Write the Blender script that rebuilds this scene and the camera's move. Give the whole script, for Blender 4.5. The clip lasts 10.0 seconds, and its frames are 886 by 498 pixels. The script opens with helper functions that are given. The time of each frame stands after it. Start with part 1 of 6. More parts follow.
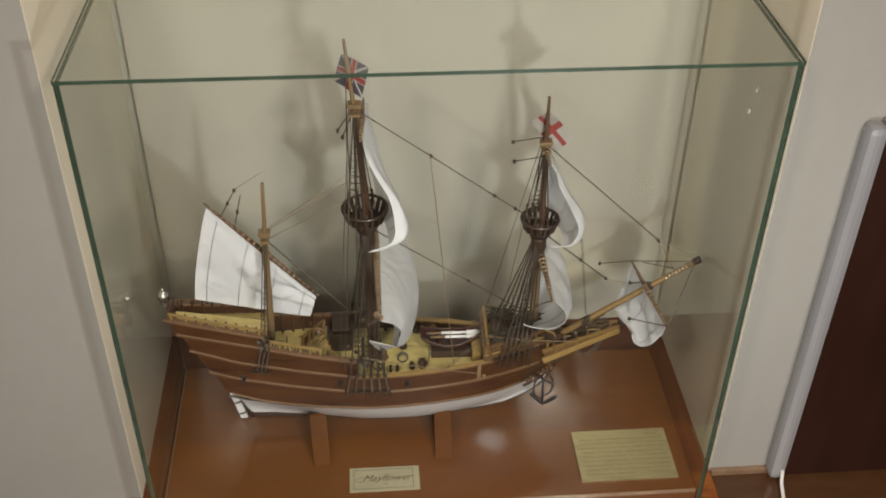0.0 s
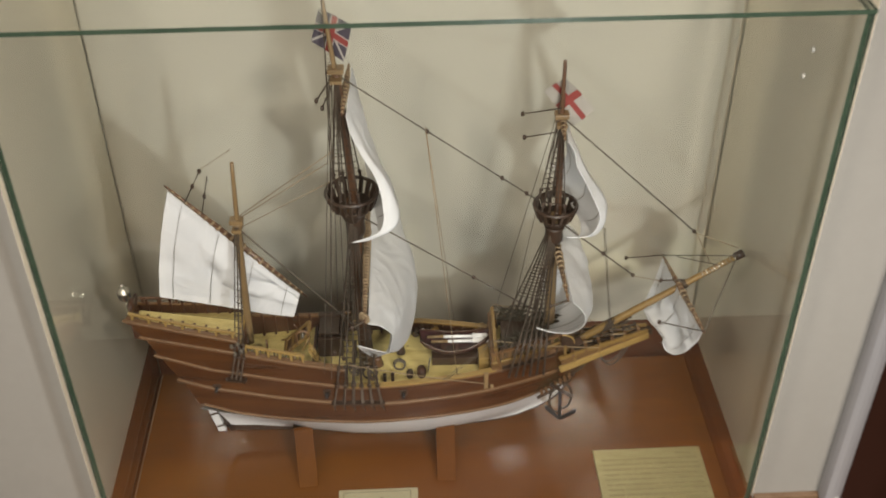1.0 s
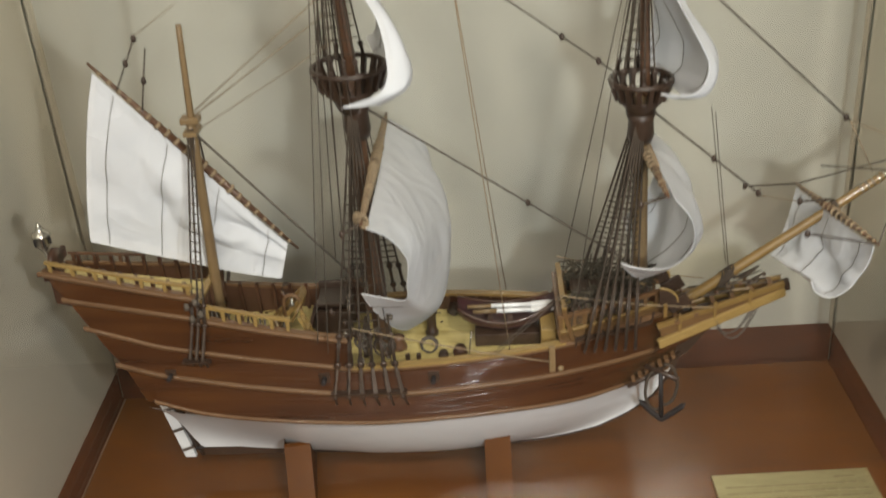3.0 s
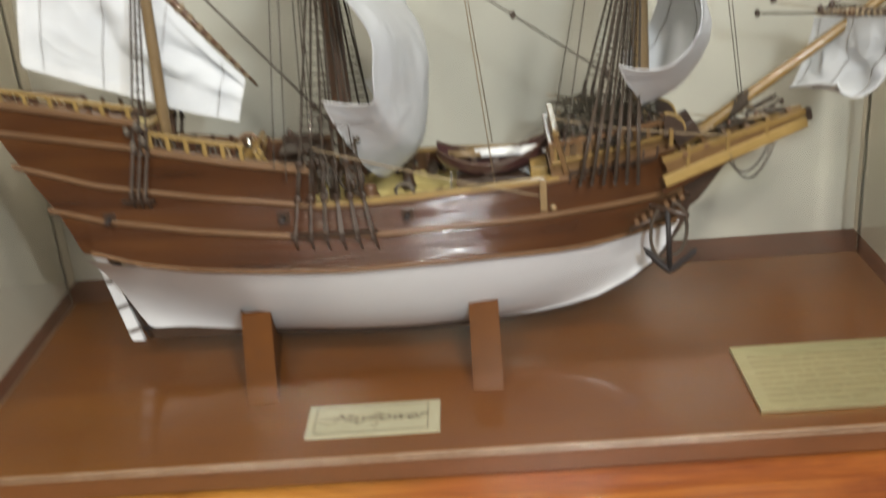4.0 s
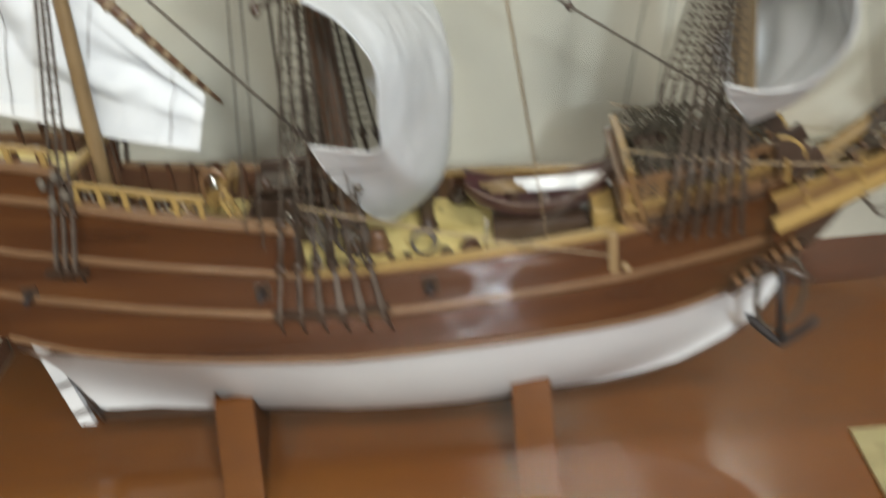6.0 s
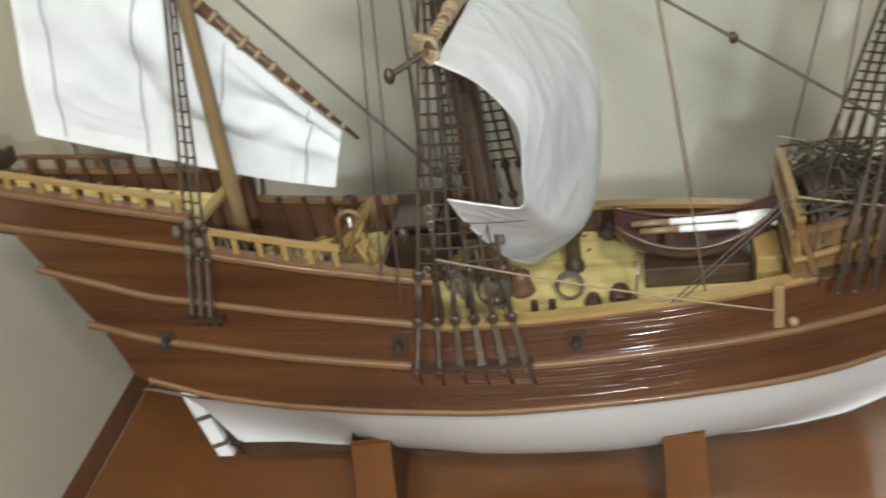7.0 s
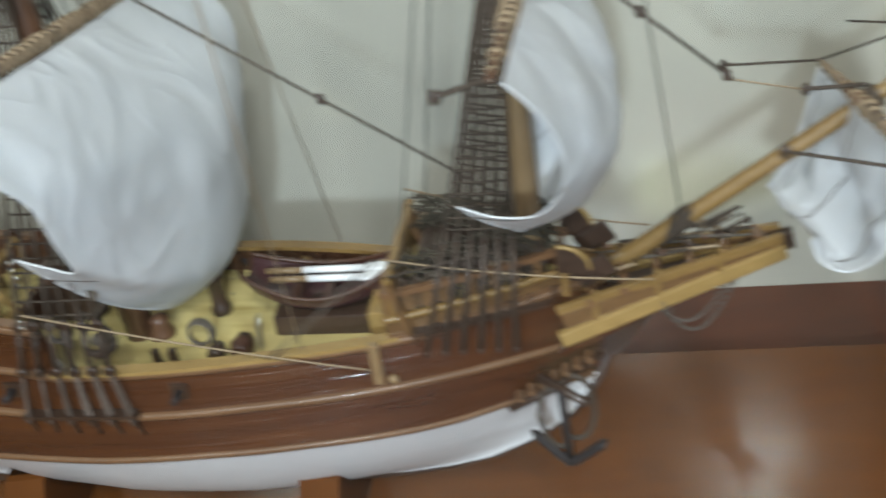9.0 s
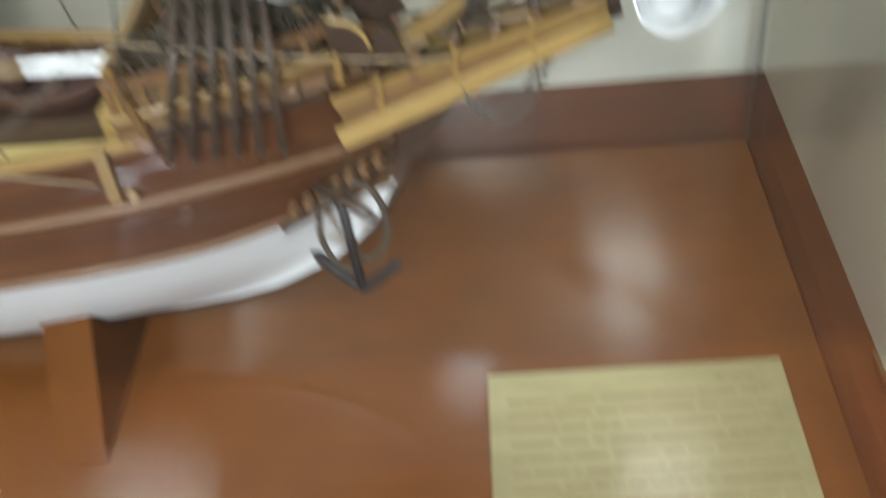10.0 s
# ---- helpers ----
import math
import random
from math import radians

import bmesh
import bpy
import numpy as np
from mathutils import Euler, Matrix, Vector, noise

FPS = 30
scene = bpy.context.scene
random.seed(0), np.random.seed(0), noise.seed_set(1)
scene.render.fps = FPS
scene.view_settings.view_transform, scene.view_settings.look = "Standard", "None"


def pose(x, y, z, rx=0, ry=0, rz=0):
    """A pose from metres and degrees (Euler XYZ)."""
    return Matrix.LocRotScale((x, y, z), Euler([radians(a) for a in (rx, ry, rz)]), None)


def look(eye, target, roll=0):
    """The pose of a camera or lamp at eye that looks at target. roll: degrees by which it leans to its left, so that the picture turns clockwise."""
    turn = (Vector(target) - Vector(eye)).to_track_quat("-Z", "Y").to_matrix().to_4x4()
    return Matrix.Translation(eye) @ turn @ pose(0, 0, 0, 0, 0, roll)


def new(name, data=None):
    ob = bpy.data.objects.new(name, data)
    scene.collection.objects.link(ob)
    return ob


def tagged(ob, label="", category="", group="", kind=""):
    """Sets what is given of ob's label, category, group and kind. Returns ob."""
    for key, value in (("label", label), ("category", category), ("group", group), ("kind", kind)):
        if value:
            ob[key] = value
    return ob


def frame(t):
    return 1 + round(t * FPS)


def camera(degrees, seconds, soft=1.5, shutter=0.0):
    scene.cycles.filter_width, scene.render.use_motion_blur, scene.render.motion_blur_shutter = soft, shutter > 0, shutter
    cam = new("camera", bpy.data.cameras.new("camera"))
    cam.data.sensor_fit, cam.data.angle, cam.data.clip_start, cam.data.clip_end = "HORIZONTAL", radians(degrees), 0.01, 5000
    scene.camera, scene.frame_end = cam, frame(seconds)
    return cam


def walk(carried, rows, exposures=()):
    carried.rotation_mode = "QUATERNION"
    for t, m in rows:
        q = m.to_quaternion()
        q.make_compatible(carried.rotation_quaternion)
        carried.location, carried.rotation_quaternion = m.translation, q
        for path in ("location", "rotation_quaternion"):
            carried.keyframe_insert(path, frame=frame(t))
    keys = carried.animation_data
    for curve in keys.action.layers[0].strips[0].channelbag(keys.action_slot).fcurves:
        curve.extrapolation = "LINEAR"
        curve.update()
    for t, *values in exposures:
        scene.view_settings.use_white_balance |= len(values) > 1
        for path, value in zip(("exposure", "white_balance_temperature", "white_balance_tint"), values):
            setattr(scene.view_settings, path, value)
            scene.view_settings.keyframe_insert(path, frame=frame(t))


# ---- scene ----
cam = camera(44.9, 10.0, soft=1.8, shutter=0.7)
PATH = [
    (0, (-0.077, -0.047, 2.048), (0.057, 1.534, 0.832), 0.8),
    (0.5, (-0.053, 0.004, 2.009), (0.056, 1.575, 0.776), 0.4),
    (1, (-0.023, 0.104, 1.919), (0.047, 1.688, 0.7), -0.4),
    (1.5, (-0.012, 0.186, 1.824), (0.026, 1.807, 0.654), -0.6),
    (2, (-0.011, 0.255, 1.727), (-0.01, 1.939, 0.649), -1.7),
    (2.5, (-0.002, 0.29, 1.619), (-0.034, 2.005, 0.592), -3.4),
    (2.7, (0.003, 0.291, 1.566), (-0.04, 2.022, 0.565), -3.6),
    (3.8, (0.027, 0.287, 1.297), (-0.066, 2.124, 0.512), -5.8),
    (4, (0.021, 0.299, 1.245), (-0.045, 2.139, 0.466), -4.7),
    (4.5, (0.014, 0.337, 1.212), (-0.007, 2.165, 0.4), -4.2),
    (5, (0.025, 0.402, 1.23), (0.005, 2.149, 0.257), -5.1),
    (5.5, (0.028, 0.476, 1.237), (-0.008, 2.206, 0.235), -5.6),
    (6, (0.004, 0.543, 1.258), (-0.083, 2.298, 0.303), -6.4),
    (6.2, (-0.008, 0.578, 1.288), (-0.134, 2.297, 0.273), -7.7),
    (7.3, (0.022, 0.6, 1.274), (-0.477, 2.283, 0.315), -11.4),
    (7.5, (0.056, 0.596, 1.266), (-0.522, 2.267, 0.332), -12.0),
    (8, (0.108, 0.599, 1.258), (-0.47, 2.277, 0.335), -12.4),
    (8.5, (0.132, 0.625, 1.257), (-0.241, 2.341, 0.299), -10.1),
    (9, (0.2, 0.648, 1.299), (-0.113, 2.314, 0.236), -8.8),
    (9.2, (0.235, 0.652, 1.298), (-0.107, 2.307, 0.228), -8.7),
    (9.5, (0.246, 0.68, 1.272), (-0.038, 2.321, 0.164), -9.1),
    (9.7, (0.242, 0.704, 1.251), (0.011, 2.303, 0.072), -8.0),
    (10, (0.237, 0.73, 1.219), (0.121, 2.208, -0.123), -6.9),
]
EXPOSURES = [(0.0, -0.55, 7000, 11), (0.5, -0.33, 7050, 11), (1.0, -0.36, 7100, 12), (1.5, -0.30, 6950, 12), (2.0, -0.56, 6950, 12), (2.7, -0.47, 6900, 11), (4.0, 0.02, 6600, 10), (6.0, 0.10, 6400, 8), (7.5, 0.04, 6350, 7), (8.5, 0.00, 6050, 5), (9.0, -0.04, 5700, 4), (9.5, -0.04, 5750, 4), (10.0, 0.32, 5850, 4)]
walk(cam, [(t, look(eye, target, roll)) for t, eye, target, roll in PATH], EXPOSURES)

# ---- light: ceiling downlights over the case, unseen fill lamps farther back ----
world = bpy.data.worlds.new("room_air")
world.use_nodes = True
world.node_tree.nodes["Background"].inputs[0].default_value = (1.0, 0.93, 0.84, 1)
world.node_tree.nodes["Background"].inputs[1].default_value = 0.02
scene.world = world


def downlight_or_fill(x, y, power, size=0.15):
    data = bpy.data.lights.new("downlight_or_fill", "AREA")
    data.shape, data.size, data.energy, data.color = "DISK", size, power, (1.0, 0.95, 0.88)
    lamp = new("downlight_or_fill", data)
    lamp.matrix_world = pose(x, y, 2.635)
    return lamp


downlight_or_fill(0.60, -0.45, 42, 0.24)
downlight_or_fill(-0.72, -0.40, 32, 0.34)
# three wide lamps with no known source, added behind as soft fill
downlight_or_fill(0.15, -1.35, 46, 0.5)
downlight_or_fill(-0.72, -2.30, 30, 0.5)
downlight_or_fill(0.90, -2.30, 14, 0.5)

# unseen fixed stand-in for the visitor's torch, which moves with the camera
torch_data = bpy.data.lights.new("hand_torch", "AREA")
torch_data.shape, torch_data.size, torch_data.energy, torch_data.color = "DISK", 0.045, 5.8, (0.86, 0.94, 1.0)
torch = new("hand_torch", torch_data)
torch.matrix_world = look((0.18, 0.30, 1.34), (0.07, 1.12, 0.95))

# ---- materials ----


def material(name):
    m = bpy.data.materials.new(name)
    m.use_nodes = True
    return m, m.node_tree.nodes, m.node_tree.links, m.node_tree.nodes["Principled BSDF"]


def noise_node(nodes, links, scale, stretch=(1, 1, 1), detail=4.0, rough=0.55, dist=0.0):
    co = nodes.new("ShaderNodeTexCoord")
    mp = nodes.new("ShaderNodeMapping")
    mp.inputs["Scale"].default_value = stretch
    nz = nodes.new("ShaderNodeTexNoise")
    nz.inputs["Scale"].default_value = scale
    nz.inputs["Detail"].default_value = detail
    nz.inputs["Roughness"].default_value = rough
    nz.inputs["Distortion"].default_value = dist
    links.new(co.outputs["Object"], mp.inputs["Vector"])
    links.new(mp.outputs["Vector"], nz.inputs["Vector"])
    return nz


def ramp_node(nodes, links, source, stops):
    rp = nodes.new("ShaderNodeValToRGB")
    el = rp.color_ramp.elements
    el[0].position, el[0].color = stops[0][0], (*stops[0][1], 1)
    el[1].position, el[1].color = stops[-1][0], (*stops[-1][1], 1)
    for p, c in stops[1:-1]:
        e = el.new(p)
        e.color = (*c, 1)
    links.new(source, rp.inputs["Fac"])
    return rp


def bump_node(nodes, links, height, bsdf, strength, distance):
    b = nodes.new("ShaderNodeBump")
    b.inputs["Strength"].default_value = strength
    b.inputs["Distance"].default_value = distance
    links.new(height, b.inputs["Height"])
    links.new(b.outputs["Normal"], bsdf.inputs["Normal"])
    links.new(b.outputs["Normal"], bsdf.inputs["Coat Normal"])
    return b


def surface(name, dark, light, scale, stretch=(1, 1, 1), rough=0.5, coat=0.0, bump=0.15, depth=0.001, fine=8.0, metal=0.0,
            coat_rough=0.1, span=(0.3, 0.7), spec=0.5):
    """A two-scale surface: large tone changes between two colours, fine grain in roughness and relief."""
    m, nodes, links, bsdf = material(name)
    big = noise_node(nodes, links, scale, stretch, 4)
    small = noise_node(nodes, links, scale * fine, stretch, 3, 0.65)
    mix = nodes.new("ShaderNodeMath")
    mix.operation = "MULTIPLY_ADD"
    mix.inputs[1].default_value = 0.35
    links.new(small.outputs["Fac"], mix.inputs[0])
    half = nodes.new("ShaderNodeMath")
    half.operation = "MULTIPLY"
    half.inputs[1].default_value = 0.65
    links.new(big.outputs["Fac"], half.inputs[0])
    links.new(half.outputs[0], mix.inputs[2])
    rp = ramp_node(nodes, links, mix.outputs[0], [(span[0], dark), (span[1], light)])
    links.new(rp.outputs["Color"], bsdf.inputs["Base Color"])
    mr = nodes.new("ShaderNodeMapRange")
    mr.inputs["To Min"].default_value = rough * 0.8
    mr.inputs["To Max"].default_value = min(1, rough * 1.25)
    links.new(small.outputs["Fac"], mr.inputs["Value"])
    links.new(mr.outputs["Result"], bsdf.inputs["Roughness"])
    bsdf.inputs["Metallic"].default_value = metal
    bsdf.inputs["Coat Weight"].default_value = coat
    bsdf.inputs["Coat Roughness"].default_value = coat_rough
    bsdf.inputs["Specular IOR Level"].default_value = spec
    if bump:
        bump_node(nodes, links, small.outputs["Fac"], bsdf, bump, depth)
    return m


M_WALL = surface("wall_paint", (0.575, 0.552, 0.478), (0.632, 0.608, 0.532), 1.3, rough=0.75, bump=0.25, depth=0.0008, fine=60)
# outer wall: same paint darkened to offset the lamps' excess light
M_DIMWALL = surface("dimmed_wall_paint", (0.262, 0.250, 0.228), (0.306, 0.293, 0.268), 1.1, rough=0.75, bump=0.25, depth=0.0008, fine=60)
# room walls out of view, kept dark so the glass mirrors little
M_ROOM = surface("darkened_room_wall", (0.065, 0.056, 0.045), (0.10, 0.087, 0.07), 1.2, rough=0.8, bump=0.2)
M_SHELF = surface("dark_red_lacquer", (0.090, 0.024, 0.008), (0.142, 0.040, 0.014), 6.0, (0.3, 1.5, 1), rough=0.4, coat=0.35, spec=0.2, bump=0.05, depth=0.0006, coat_rough=0.1)
# niche sides: wall paint raised and warmed to make up missing light
M_CHEEK = surface("lifted_wall_paint", (0.755, 0.672, 0.540), (0.815, 0.732, 0.600), 1.3, rough=0.75, bump=0.25, depth=0.0008, fine=60)
# ceiling and floor out of view, darkened to weaken glass and hull reflections
M_CEIL = surface("ceiling_paint", (0.42, 0.40, 0.36), (0.48, 0.46, 0.42), 1.0, rough=0.85, bump=0.1)
M_FLOOR = surface("darkened_room_floor", (0.022, 0.016, 0.012), (0.042, 0.032, 0.024), 2.0, rough=0.4, bump=0.1)
M_BASE = surface("lacquered_board", (0.086, 0.0256, 0.0025), (0.130, 0.0435, 0.0052), 5.0, (0.6, 2.0, 1), rough=0.6, coat=0.68, spec=0.15,
                 bump=0.03, depth=0.0004, coat_rough=0.115)
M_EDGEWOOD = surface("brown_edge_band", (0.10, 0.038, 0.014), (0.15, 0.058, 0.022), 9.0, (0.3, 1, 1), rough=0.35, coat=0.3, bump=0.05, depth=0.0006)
M_POST = surface("lacquered_cradle", (0.066, 0.0205, 0.0030), (0.100, 0.034, 0.0056), 9.0, (1, 1, 0.3), rough=0.62, coat=0.04, spec=0.06, bump=0.05,
                 depth=0.0006, coat_rough=0.2)
M_BOARD = surface("dark_brown_board", (0.016, 0.005, 0.003), (0.030, 0.010, 0.006), 3.0, (1, 1, 0.2), rough=0.45, bump=0.05, spec=0.25)
M_SIDETOP = surface("dark_brown_side_board", (0.045, 0.018, 0.007), (0.075, 0.032, 0.013), 7.0, (0.3, 1, 1), rough=0.4, coat=0.3, bump=0.05, spec=0.3)
M_ALU = surface("grey_aluminium", (0.30, 0.295, 0.31), (0.38, 0.375, 0.39), 6.0, (1, 1, 0.1), rough=0.4, bump=0.05, metal=0.35)
M_CABLE = surface("white_cable", (0.55, 0.53, 0.5), (0.65, 0.63, 0.6), 20, rough=0.5, bump=0)
# pale tone paints light caught on the base edge; also the batten
M_BEAD = surface("lit_edge_and_batten", (0.15, 0.085, 0.046), (0.25, 0.16, 0.10), 25, rough=0.3, coat=1.0, coat_rough=0.05, bump=0.05)
M_BRASS = surface("brushed_brass", (0.36, 0.325, 0.175), (0.54, 0.49, 0.28), 14, (1, 6, 1), rough=0.38, bump=0.12, depth=0.0004, metal=0.75)
M_LABEL = surface("cream_gilt_card", (0.31, 0.295, 0.195), (0.385, 0.365, 0.25), 30, rough=0.45, bump=0.05, metal=0.1)
M_INK = surface("dark_brown_ink", (0.035, 0.028, 0.018), (0.07, 0.056, 0.038), 60, rough=0.6, bump=0)
M_ETCH = surface("etched_line", (0.26, 0.23, 0.12), (0.38, 0.34, 0.18), 60, rough=0.5, bump=0, metal=0.5)

M_WHITE = surface("white_hull_paint", (0.61, 0.62, 0.645), (0.70, 0.71, 0.73), 12, rough=0.4, coat=0.3, bump=0.02, depth=0.0006, coat_rough=0.25)
M_TRIM = surface("pale_wood_trim", (0.108, 0.053, 0.023), (0.175, 0.094, 0.043), 30, (0.3, 1, 1), rough=0.42, coat=0.3, bump=0.12, depth=0.0004)
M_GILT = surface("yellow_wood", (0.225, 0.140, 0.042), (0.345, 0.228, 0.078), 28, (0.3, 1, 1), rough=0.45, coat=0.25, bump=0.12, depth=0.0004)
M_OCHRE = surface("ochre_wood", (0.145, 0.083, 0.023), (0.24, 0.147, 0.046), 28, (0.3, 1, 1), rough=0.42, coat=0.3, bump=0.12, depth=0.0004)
M_FCSIDE = surface("ochre_brown_planks", (0.090, 0.046, 0.017), (0.16, 0.088, 0.034), 26, (0.25, 1, 2.5), rough=0.42, coat=0.4, bump=0.15, depth=0.0005)
M_STRAP = surface("grey_brown_strap", (0.060, 0.045, 0.036), (0.125, 0.096, 0.077), 50, rough=0.45, bump=0.15, depth=0.0004)
M_DARK = surface("dark_stained_wood", (0.024, 0.013, 0.008), (0.055, 0.030, 0.018), 40, (0.4, 1, 1), rough=0.42, coat=0.25, bump=0.15, depth=0.0004)
M_MAST = surface("tan_mast_wood", (0.16, 0.100, 0.046), (0.25, 0.166, 0.080), 30, (1, 1, 0.2), rough=0.45, coat=0.25, bump=0.1, depth=0.0004)
M_BMAST = surface("brown_mast_wood", (0.075, 0.035, 0.018), (0.13, 0.062, 0.03), 30, (1, 1, 0.2), rough=0.45, coat=0.25, bump=0.1, depth=0.0004)
M_ROPE = surface("dark_rope", (0.034, 0.024, 0.016), (0.07, 0.049, 0.033), 300, rough=0.8, bump=0.3, depth=0.0003)
M_STAY = surface("brown_rope", (0.068, 0.055, 0.042), (0.12, 0.098, 0.076), 300, rough=0.8, bump=0.3, depth=0.0003)
M_NET = surface("grey_green_net", (0.026, 0.021, 0.012), (0.070, 0.056, 0.034), 300, rough=0.8, bump=0.3, depth=0.0003)
M_TANROPE = surface("tan_rope", (0.20, 0.14, 0.08), (0.32, 0.24, 0.15), 300, rough=0.8, bump=0.3, depth=0.0003)
M_IRON = surface("black_iron", (0.012, 0.010, 0.011), (0.030, 0.024, 0.023), 60, rough=0.6, bump=0.2, depth=0.0004, spec=0.3)
M_SILVER = surface("silver_metal", (0.45, 0.42, 0.36), (0.62, 0.59, 0.52), 40, rough=0.25, bump=0.1, metal=0.9)
M_BOAT = surface("plum_boat_paint", (0.035, 0.012, 0.014), (0.07, 0.026, 0.026), 25, rough=0.3, coat=0.4, bump=0.06, depth=0.0005)
M_OAR = surface("white_oar_paint", (0.74, 0.74, 0.74), (0.82, 0.82, 0.82), 30, rough=0.25, coat=0.5, bump=0)
M_INNER = surface("inner_bulwark_red", (0.036, 0.013, 0.006), (0.068, 0.026, 0.012), 30, (0.3, 1, 1), rough=0.4, coat=0.3, bump=0.12, depth=0.0004)
M_RED = surface("red_cloth", (0.19, 0.024, 0.022), (0.27, 0.05, 0.042), 60, rough=0.8, bump=0.2)
M_BLUE = surface("navy_cloth", (0.035, 0.028, 0.042), (0.06, 0.05, 0.068), 60, rough=0.8, bump=0.2)


def cloth(name, dark, light, through_amount):
    m, nodes, links, bsdf = material(name)
    big = noise_node(nodes, links, 28, (1, 1, 1), 4, 0.6, 0.6)
    weave = noise_node(nodes, links, 900, (1, 1, 1), 2)
    rp = ramp_node(nodes, links, big.outputs["Fac"], [(0.3, dark), (0.7, light)])
    links.new(rp.outputs["Color"], bsdf.inputs["Base Color"])
    bsdf.inputs["Roughness"].default_value = 0.85
    crease = noise_node(nodes, links, 17, (1, 1, 1), 2, 0.5, 0.9)
    ridge = nodes.new("ShaderNodeMath")
    ridge.operation = "PINGPONG"
    ridge.inputs[1].default_value = 0.5
    links.new(crease.outputs["Fac"], ridge.inputs[0])
    sharp = nodes.new("ShaderNodeMath")
    sharp.operation = "POWER"
    sharp.inputs[1].default_value = 2.5
    links.new(ridge.outputs[0], sharp.inputs[0])
    add = nodes.new("ShaderNodeMath")
    add.operation = "MULTIPLY_ADD"
    add.inputs[1].default_value = 0.012
    links.new(weave.outputs["Fac"], add.inputs[0])
    links.new(sharp.outputs[0], add.inputs[2])
    bmp = bump_node(nodes, links, add.outputs[0], bsdf, 0.6, 0.012)
    tr = nodes.new("ShaderNodeBsdfTranslucent")
    links.new(rp.outputs["Color"], tr.inputs["Color"])
    links.new(bmp.outputs["Normal"], tr.inputs["Normal"])
    mx = nodes.new("ShaderNodeMixShader")
    mx.inputs[0].default_value = through_amount
    links.new(bsdf.outputs[0], mx.inputs[1])
    links.new(tr.outputs[0], mx.inputs[2])
    links.new(mx.outputs[0], nodes["Material Output"].inputs["Surface"])
    return m


M_SAIL = cloth("white_sailcloth", (0.765, 0.780, 0.810), (0.84, 0.85, 0.872), 0.3)
M_FLAG = cloth("white_flagcloth", (0.40, 0.375, 0.34), (0.52, 0.49, 0.45), 0.35)
M_HEM = cloth("sail_hem", (0.70, 0.705, 0.72), (0.80, 0.805, 0.82), 0.15)


def planked_hull():
    """Varnished mahogany strakes: bands of tone along the height, streaky grain along the length, brush-marked gloss."""
    m, nodes, links, bsdf = material("varnished_mahogany")
    grain = noise_node(nodes, links, 30, (0.18, 1, 3.0), 5, 0.6)
    patch = noise_node(nodes, links, 9, (0.5, 1, 1.6), 2)
    co = nodes.new("ShaderNodeTexCoord")
    sep = nodes.new("ShaderNodeSeparateXYZ")
    links.new(co.outputs["Object"], sep.inputs[0])
    div = nodes.new("ShaderNodeMath")
    div.operation = "MULTIPLY"
    div.inputs[1].default_value = 1 / 0.0062
    links.new(sep.outputs["Z"], div.inputs[0])
    fr = nodes.new("ShaderNodeMath")
    fr.operation = "PINGPONG"
    fr.inputs[1].default_value = 0.5
    links.new(div.outputs[0], fr.inputs[0])
    mix = nodes.new("ShaderNodeMath")
    mix.operation = "MULTIPLY_ADD"
    mix.inputs[1].default_value = 0.55
    links.new(grain.outputs["Fac"], mix.inputs[0])
    half = nodes.new("ShaderNodeMath")
    half.operation = "MULTIPLY"
    half.inputs[1].default_value = 0.45
    links.new(patch.outputs["Fac"], half.inputs[0])
    links.new(half.outputs[0], mix.inputs[2])
    rp = ramp_node(nodes, links, mix.outputs[0], [(0.34, (0.033, 0.0090, 0.0016)), (0.52, (0.060, 0.0182, 0.0032)), (0.68, (0.098, 0.0345, 0.0070))])
    links.new(rp.outputs["Color"], bsdf.inputs["Base Color"])
    sq = nodes.new("ShaderNodeMath")
    sq.operation = "SUBTRACT"
    sq.inputs[0].default_value = 0.5
    links.new(fr.outputs[0], sq.inputs[1])
    rnd2 = nodes.new("ShaderNodeMath")
    rnd2.operation = "MULTIPLY"
    links.new(sq.outputs[0], rnd2.inputs[0])
    links.new(sq.outputs[0], rnd2.inputs[1])
    streak = noise_node(nodes, links, 90, (0.05, 0.3, 5.0), 3, 0.6)
    sm = nodes.new("ShaderNodeMath")
    sm.operation = "MULTIPLY_ADD"
    sm.inputs[1].default_value = -0.3
    links.new(rnd2.outputs[0], sm.inputs[0])
    links.new(streak.outputs["Fac"], sm.inputs[2])
    bump_node(nodes, links, sm.outputs[0], bsdf, 1.0, 0.0008)
    bsdf.inputs["Roughness"].default_value = 0.6
    bsdf.inputs["Specular IOR Level"].default_value = 0.15
    bsdf.inputs["Coat Weight"].default_value = 1.0
    bsdf.inputs["Coat Roughness"].default_value = 0.17
    bsdf.inputs["Coat IOR"].default_value = 1.8
    return m


M_HULL = planked_hull()


def deck_wood():
    m, nodes, links, bsdf = material("yellow_deck_planks")
    grain = noise_node(nodes, links, 40, (0.25, 2.5, 1), 4, 0.6)
    patch = noise_node(nodes, links, 14, (1, 1, 1), 3)
    mix = nodes.new("ShaderNodeMath")
    mix.operation = "ADD"
    links.new(grain.outputs["Fac"], mix.inputs[0])
    links.new(patch.outputs["Fac"], mix.inputs[1])
    rp = ramp_node(nodes, links, mix.outputs[0], [(0.75, (0.36, 0.265, 0.075)), (1.2, (0.60, 0.49, 0.20))])
    links.new(rp.outputs["Color"], bsdf.inputs["Base Color"])
    bsdf.inputs["Roughness"].default_value = 0.45
    bsdf.inputs["Coat Weight"].default_value = 0.2
    bump_node(nodes, links, grain.outputs["Fac"], bsdf, 0.2, 0.0006)
    return m


